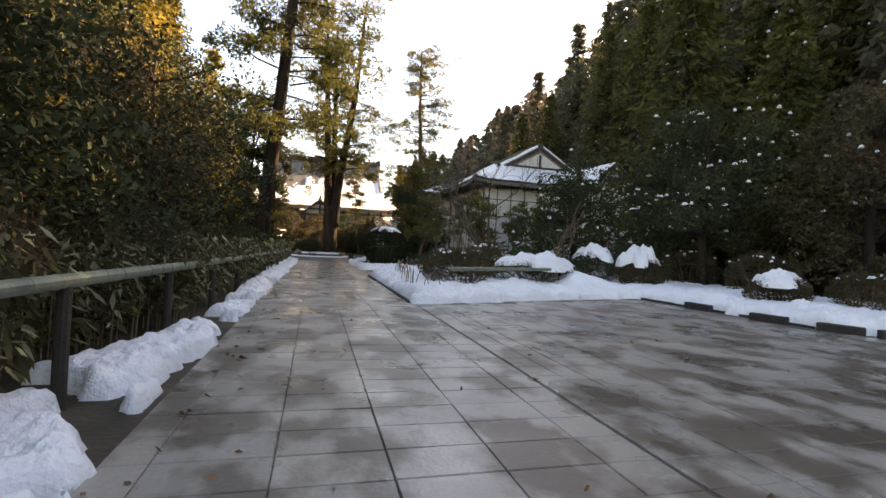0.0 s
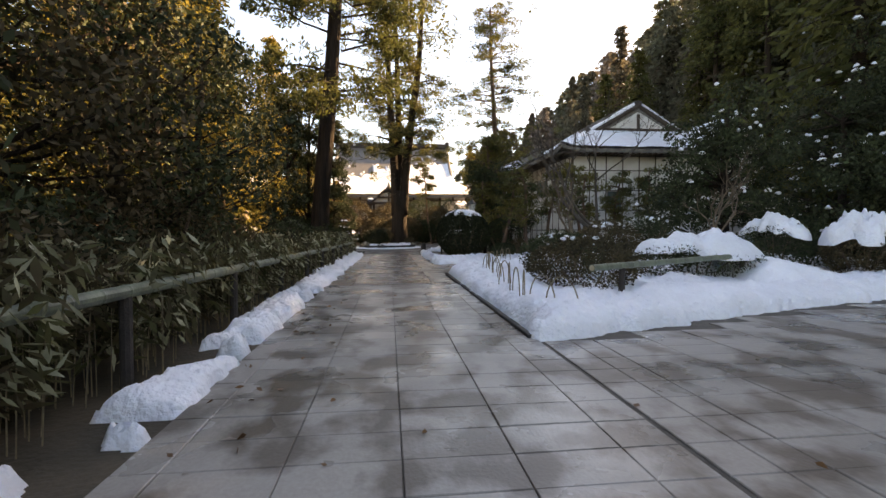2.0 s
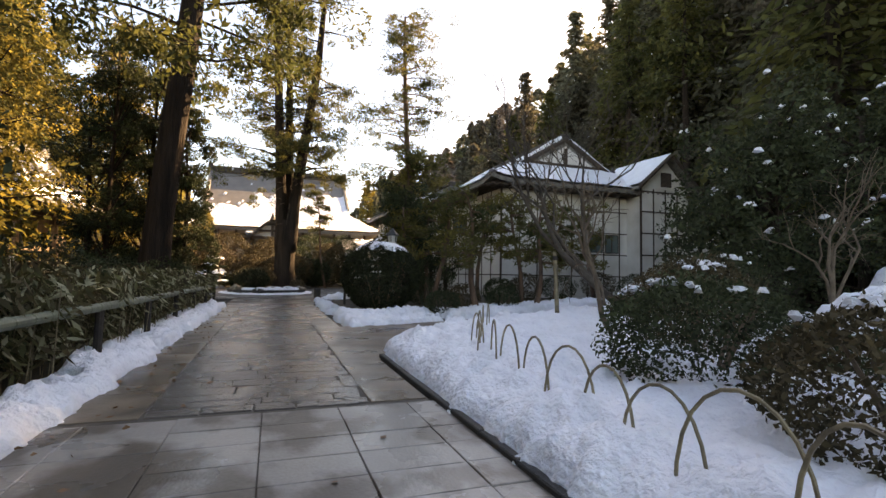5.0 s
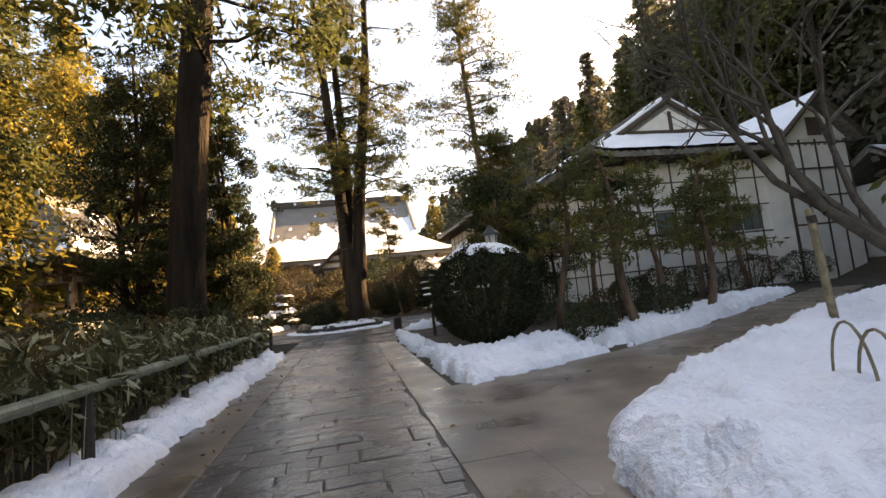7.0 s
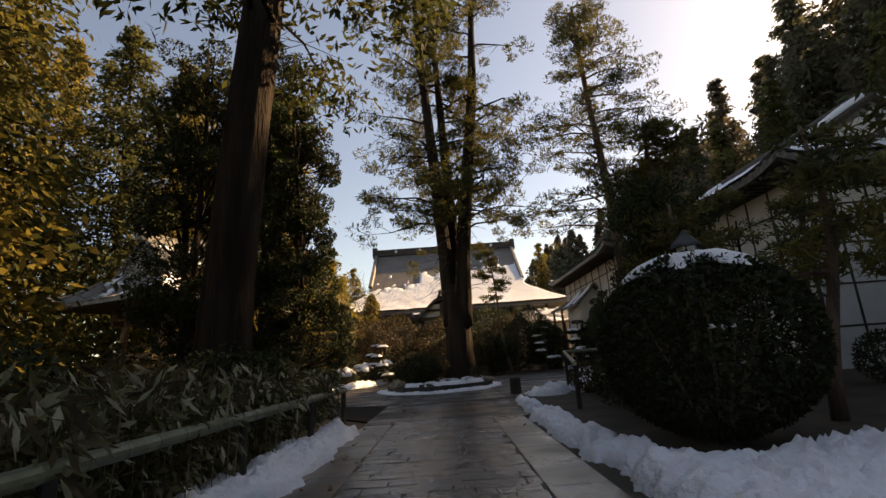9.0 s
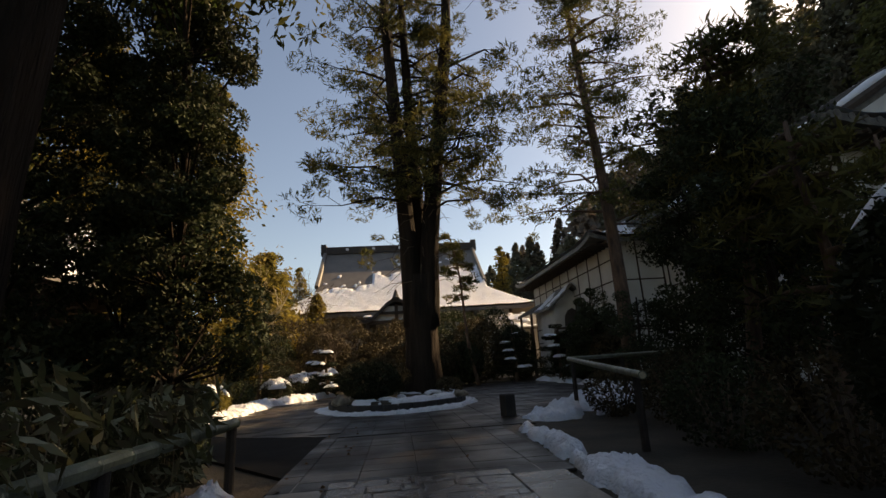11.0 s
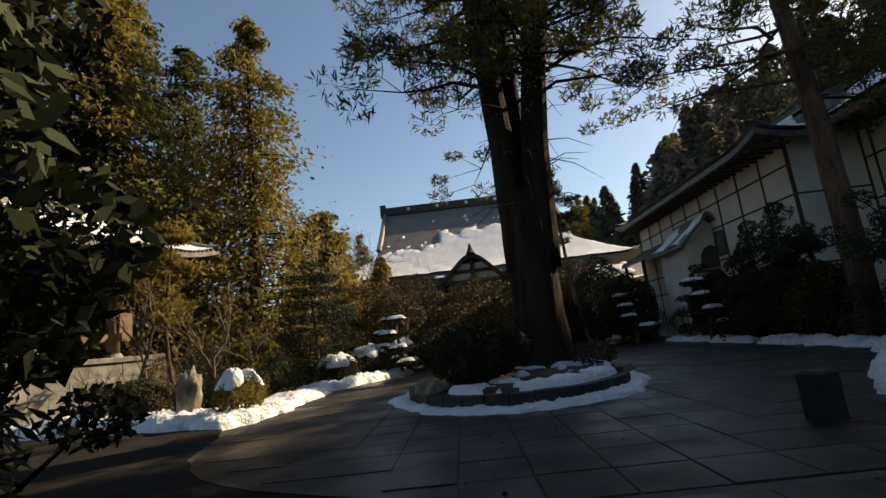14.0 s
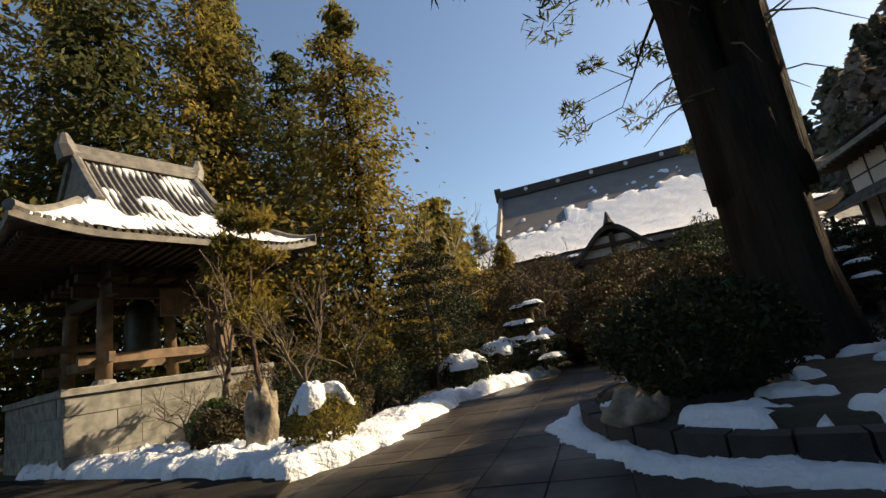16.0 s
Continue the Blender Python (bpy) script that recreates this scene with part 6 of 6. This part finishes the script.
bare_tree("tall bare tree behind the hall garden", -12.0, 82.0, 12.0, 0.2, (0.1, 0), 946, 5, 0.5)
pine("slim twisted garden pine before the bell tower", -8.8, 46.9, 5.6, 0.08, (-0.4, 0.2), GOLDLEAF, 951, 0.45, 16, 1.2, 60)
pine("thin pine rising before the hall", 5.0, 55.5, 9.0, 0.12, (-1.2, 0), PINELEAF, 952, 0.6, 12, 1.6, 50)
for i, (x, y, h) in enumerate(((-6.5, 70, 8), (-10, 72, 10), (-4.5, 96, 17), (2.0, 99, 19), (-12, 90, 15), (11.5, 97, 18), (15.0, 90, 17), (-16, 78, 13))):
    conifer("golden conifer behind the hall", x, y, h, 2.6, 0.2, (GOLDLEAF, CEDARLEAF)[i % 2], 960 + i, per=70, levels=20, leaf=0.4, group="conifers behind the hall")
bare_tree("pale slender trunk in the golden grove", -8.6, 57.0, 9.0, 0.09, (0.1, 0), 949, 4, 0.4, mat_=CUTEND)

# ---- sign and wall beside the plaza ----
w_ = thing("gate_wall", "beige rendered wall corner beside the plaza", "wall", pose(14.2, 2.6, 0, 0, 0, 12), kind="structure")
put("wall", Mesh().box(0, -4, -0.05, 0.6, 1.3, 5.6, 0.03), BEIGE, w_)
put("coping", Mesh().box(-0.25, -4.2, 5.6, 0.85, 1.55, 5.85, 0.04), RIDGE, w_)
sg = thing("notice_board", "white notice board with dark illegible writing", "sign", pose(12.3, 4.9, 0, 0, 0, -60))
for x in (-0.5, 0.5):
    put("post", Mesh().box(x - 0.04, -0.04, -0.05, x + 0.04, 0.04, 2.7, 0.008), POST, sg)
put("board", Mesh().box(-0.7, -0.07, 1.2, 0.7, -0.042, 2.6, 0.006), SIGNWHITE, sg)
for i in range(6):
    put("writing", Mesh().box(-0.52 + 0.18 * i, -0.076, 1.45 + 0.1 * (i % 2), -0.45 + 0.18 * i, -0.071, 2.4), INK, sg)

# ---- fallen leaves ----
g9 = np.random.default_rng(99)
n9 = 320
p9 = np.stack([np.where(g9.random(n9) < 0.6, g9.uniform(-1.15, -0.4, n9), g9.uniform(-1, 8, n9)), g9.uniform(0.5, 40, n9), np.full(n9, 0.014)], 1)
p9 = p9[(p9[:, 0] < 2.0) | (p9[:, 1] < 9.5)]
ang = g9.uniform(0, 6.28, len(p9))
d9 = np.stack([np.cos(ang), np.sin(ang), 0.12 * g9.normal(size=len(p9))], 1)
tagged(put("fallen_leaves", quads(leaf_quads(p9, 0.07, 0.045, d9 * 4, 0.2, g9), DRYLEAF, "fallen_leaves"), DRYLEAF), "scattered brown fallen leaves on the paving", "leaves", kind="stuff")

# twiggy bushes before the tower platform
for i, (x, y, h) in enumerate(((-8.4, 45.3, 2.2), (-9.4, 46.6, 2.6), (-10.2, 47.6, 2.4), (-7.6, 45.5, 1.8), (-10.4, 46.2, 1.9), (-8.9, 48.0, 3.0), (-6.6, 47.2, 3.2))):
    bare_tree("thin twiggy bush before the stone platform", x, y, h, 0.03, (0.1 * (i % 3 - 1), 0), 1300 + i, 4, 0.65)
for i, (x, y, r, h, m_) in enumerate(((-9.6, 47.4, 0.55, 1.5, GOLDLEAF), (-10.3, 48.8, 0.6, 1.8, BROWNLEAF), (-9.3, 49.8, 0.8, 2.2, GOLDLEAF), (-7.6, 49.9, 0.8, 2.0, BROWNLEAF), (-6.3, 45.6, 0.5, 0.9, DARKLEAF))):
    blob_shrub("sunlit loose shrub before the bell tower", x, y, -0.02, r, r, h, 0.08, m_, 1500, 1320 + i, group="shrubs in the temple garden")

# ---- pavers, laid last ----
COL, ROW, GAP = 0.70, 0.41, 0.006
tile_meshes = {}


def paver_mesh(w, l, material=PAVE):
    key = (round(w, 2), round(l, 2))
    if key not in tile_meshes:
        m = Mesh().box(-w / 2, -l / 2, -0.03, w / 2, l / 2, 0.006, 0.006)
        tile_meshes[key] = m.data("paver", material)
    return tile_meshes[key]


count = 0
rest = Mesh()
# late: path end and apron, laid in the shade-darkened paver
late = Mesh()
gp = np.random.default_rng(15)
for r in range(-16, 92):
    y = r * ROW + 0.05
    if y > 37.1:
        break
    if 17.6 < y < 33.2:
        continue
    for c in range(6):
        wide = (0.27, 0.70, 0.70, 0.70, 0.70, 0.4)[c]
        x = (-1.015, -0.53, 0.17, 0.87, 1.57, 2.12)[c]
        near = 1.0 < y < 17.6 and count < 210
        if wide < 0.69:
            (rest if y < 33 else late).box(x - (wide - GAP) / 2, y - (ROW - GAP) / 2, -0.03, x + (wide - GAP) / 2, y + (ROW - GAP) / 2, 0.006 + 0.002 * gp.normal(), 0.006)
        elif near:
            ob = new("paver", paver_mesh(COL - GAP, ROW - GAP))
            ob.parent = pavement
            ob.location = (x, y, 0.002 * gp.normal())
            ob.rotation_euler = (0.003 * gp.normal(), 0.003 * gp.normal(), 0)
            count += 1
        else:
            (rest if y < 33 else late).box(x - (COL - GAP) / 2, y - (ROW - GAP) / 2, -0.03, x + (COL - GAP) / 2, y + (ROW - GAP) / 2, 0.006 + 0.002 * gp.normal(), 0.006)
# apron round the island
count2 = 0
apron = late
APRON = [(-1.3, 36.8), (2.9, 36.8), (8.9, 45.0), (8.9, 57.5), (5.6, 57.5), (3.5, 51.8), (-2.8, 53.6), (-4.9, 49), (-4.9, 41.8), (-4.5, 40.3), (-3.5, 39.1), (-2.6, 38.5), (-1.1, 37.7)]
for r in range(0, 32):
    for c in range(-8, 14):
        x, y = c * 0.66 + 0.1, 37.63 + r * 0.66
        if inside(APRON, np.array([x]), np.array([y]))[0] < 0.26 or ((x - RING_C[0]) / (RING_R[0] - 0.1)) ** 2 + ((y - RING_C[1]) / (RING_R[1] - 0.1)) ** 2 < 1:
            continue
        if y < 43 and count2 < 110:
            ob = new("paver", paver_mesh(0.648, 0.648, SHADEPAVE))
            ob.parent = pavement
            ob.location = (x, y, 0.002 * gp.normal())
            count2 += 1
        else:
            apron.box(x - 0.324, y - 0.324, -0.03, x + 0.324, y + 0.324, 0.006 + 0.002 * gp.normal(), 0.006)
# plaza, larger pavers beyond a border strip
for r in range(-12, 34):
    y = r * ROW + 0.05
    if y < 10.8:
        rest.box(2.362, y - ROW * 0.5 + 0.004, -0.03, 2.7, y + ROW * 0.5 - 0.004, 0.006, 0.006)
        rest.box(2.708, y - ROW * 0.5 + 0.004, -0.03, 2.995, y + ROW * 0.5 - 0.004, 0.006, 0.006)
    for c in range(12):
        x = 3.36 + c * 0.72
        if inside([(2.9, -8), (13.3, -8), (13.3, 5.4), (10.6, 7.4), (10.2, 13.6), (2.9, 11.2)], np.array([x]), np.array([y]))[0] < 0.3:
            continue
        rest.box(x - 0.352, y - ROW / 2 + 0.004, -0.03, x + 0.352, y + ROW / 2 - 0.004, 0.006 + 0.002 * gp.normal(), 0.006)
far_pavers = put("far_pavers", rest, PAVE, pavement)
far_pavers["kind"] = "stuff"
far_apron = put("far_apron_pavers", apron, SHADEPAVE, pavement)
far_apron["kind"] = "stuff"
# rough flagstones between smooth bands
flags = Mesh()
bands = Mesh()
for s, (x0, x1) in ((0, (-1.13, -0.52)), (1, (1.58, 2.18))):
    for i in range(16):
        y = 17.6 + i
        bands.box(x0, y + 0.005, -0.03, x1, y + 0.995, 0.004, 0.004)
y = 17.6
while y < 33.2:
    h = gp.uniform(0.2, 0.34)
    x = -0.5
    while x < 1.5:
        w = min(gp.uniform(0.22, 0.5), 1.56 - x)
        if w > 0.08:
            j = gp.normal(size=8) * 0.012
            z = 0.003 + 0.006 * gp.random()
            b = 0.012
            P = [(x + 0.003 + j[0], y + 0.003 + j[1]), (x + w - 0.003 + j[2], y + 0.003 + j[3]), (x + w - 0.003 + j[4], y + h - 0.003 + j[5]), (x + 0.003 + j[6], y + h - 0.003 + j[7])]
            cx, cy = sum(p[0] for p in P) / 4, sum(p[1] for p in P) / 4
            v = [(a, c, -0.03) for a, c in P] + [(a, c, z - 0.006) for a, c in P] + [(a + (cx - a) * 0.06, c + (cy - c) * 0.06, z) for a, c in P] + [(cx + j[0], cy + j[1], z + 0.004)]
            f = []
            for i in range(4):
                k = (i + 1) % 4
                f += [(i, k, 4 + k, 4 + i), (4 + i, 4 + k, 8 + k, 8 + i), (8 + i, 8 + k, 12)]
            flags.add(v, f)
        x += w
    y += h
fl = put("flagstones", flags, FLAG, pavement, "rough wet flagstones in uneven courses")
fl["kind"] = "stuff"
put("border_band", bands, BAND, pavement, "smooth wet brown border band")
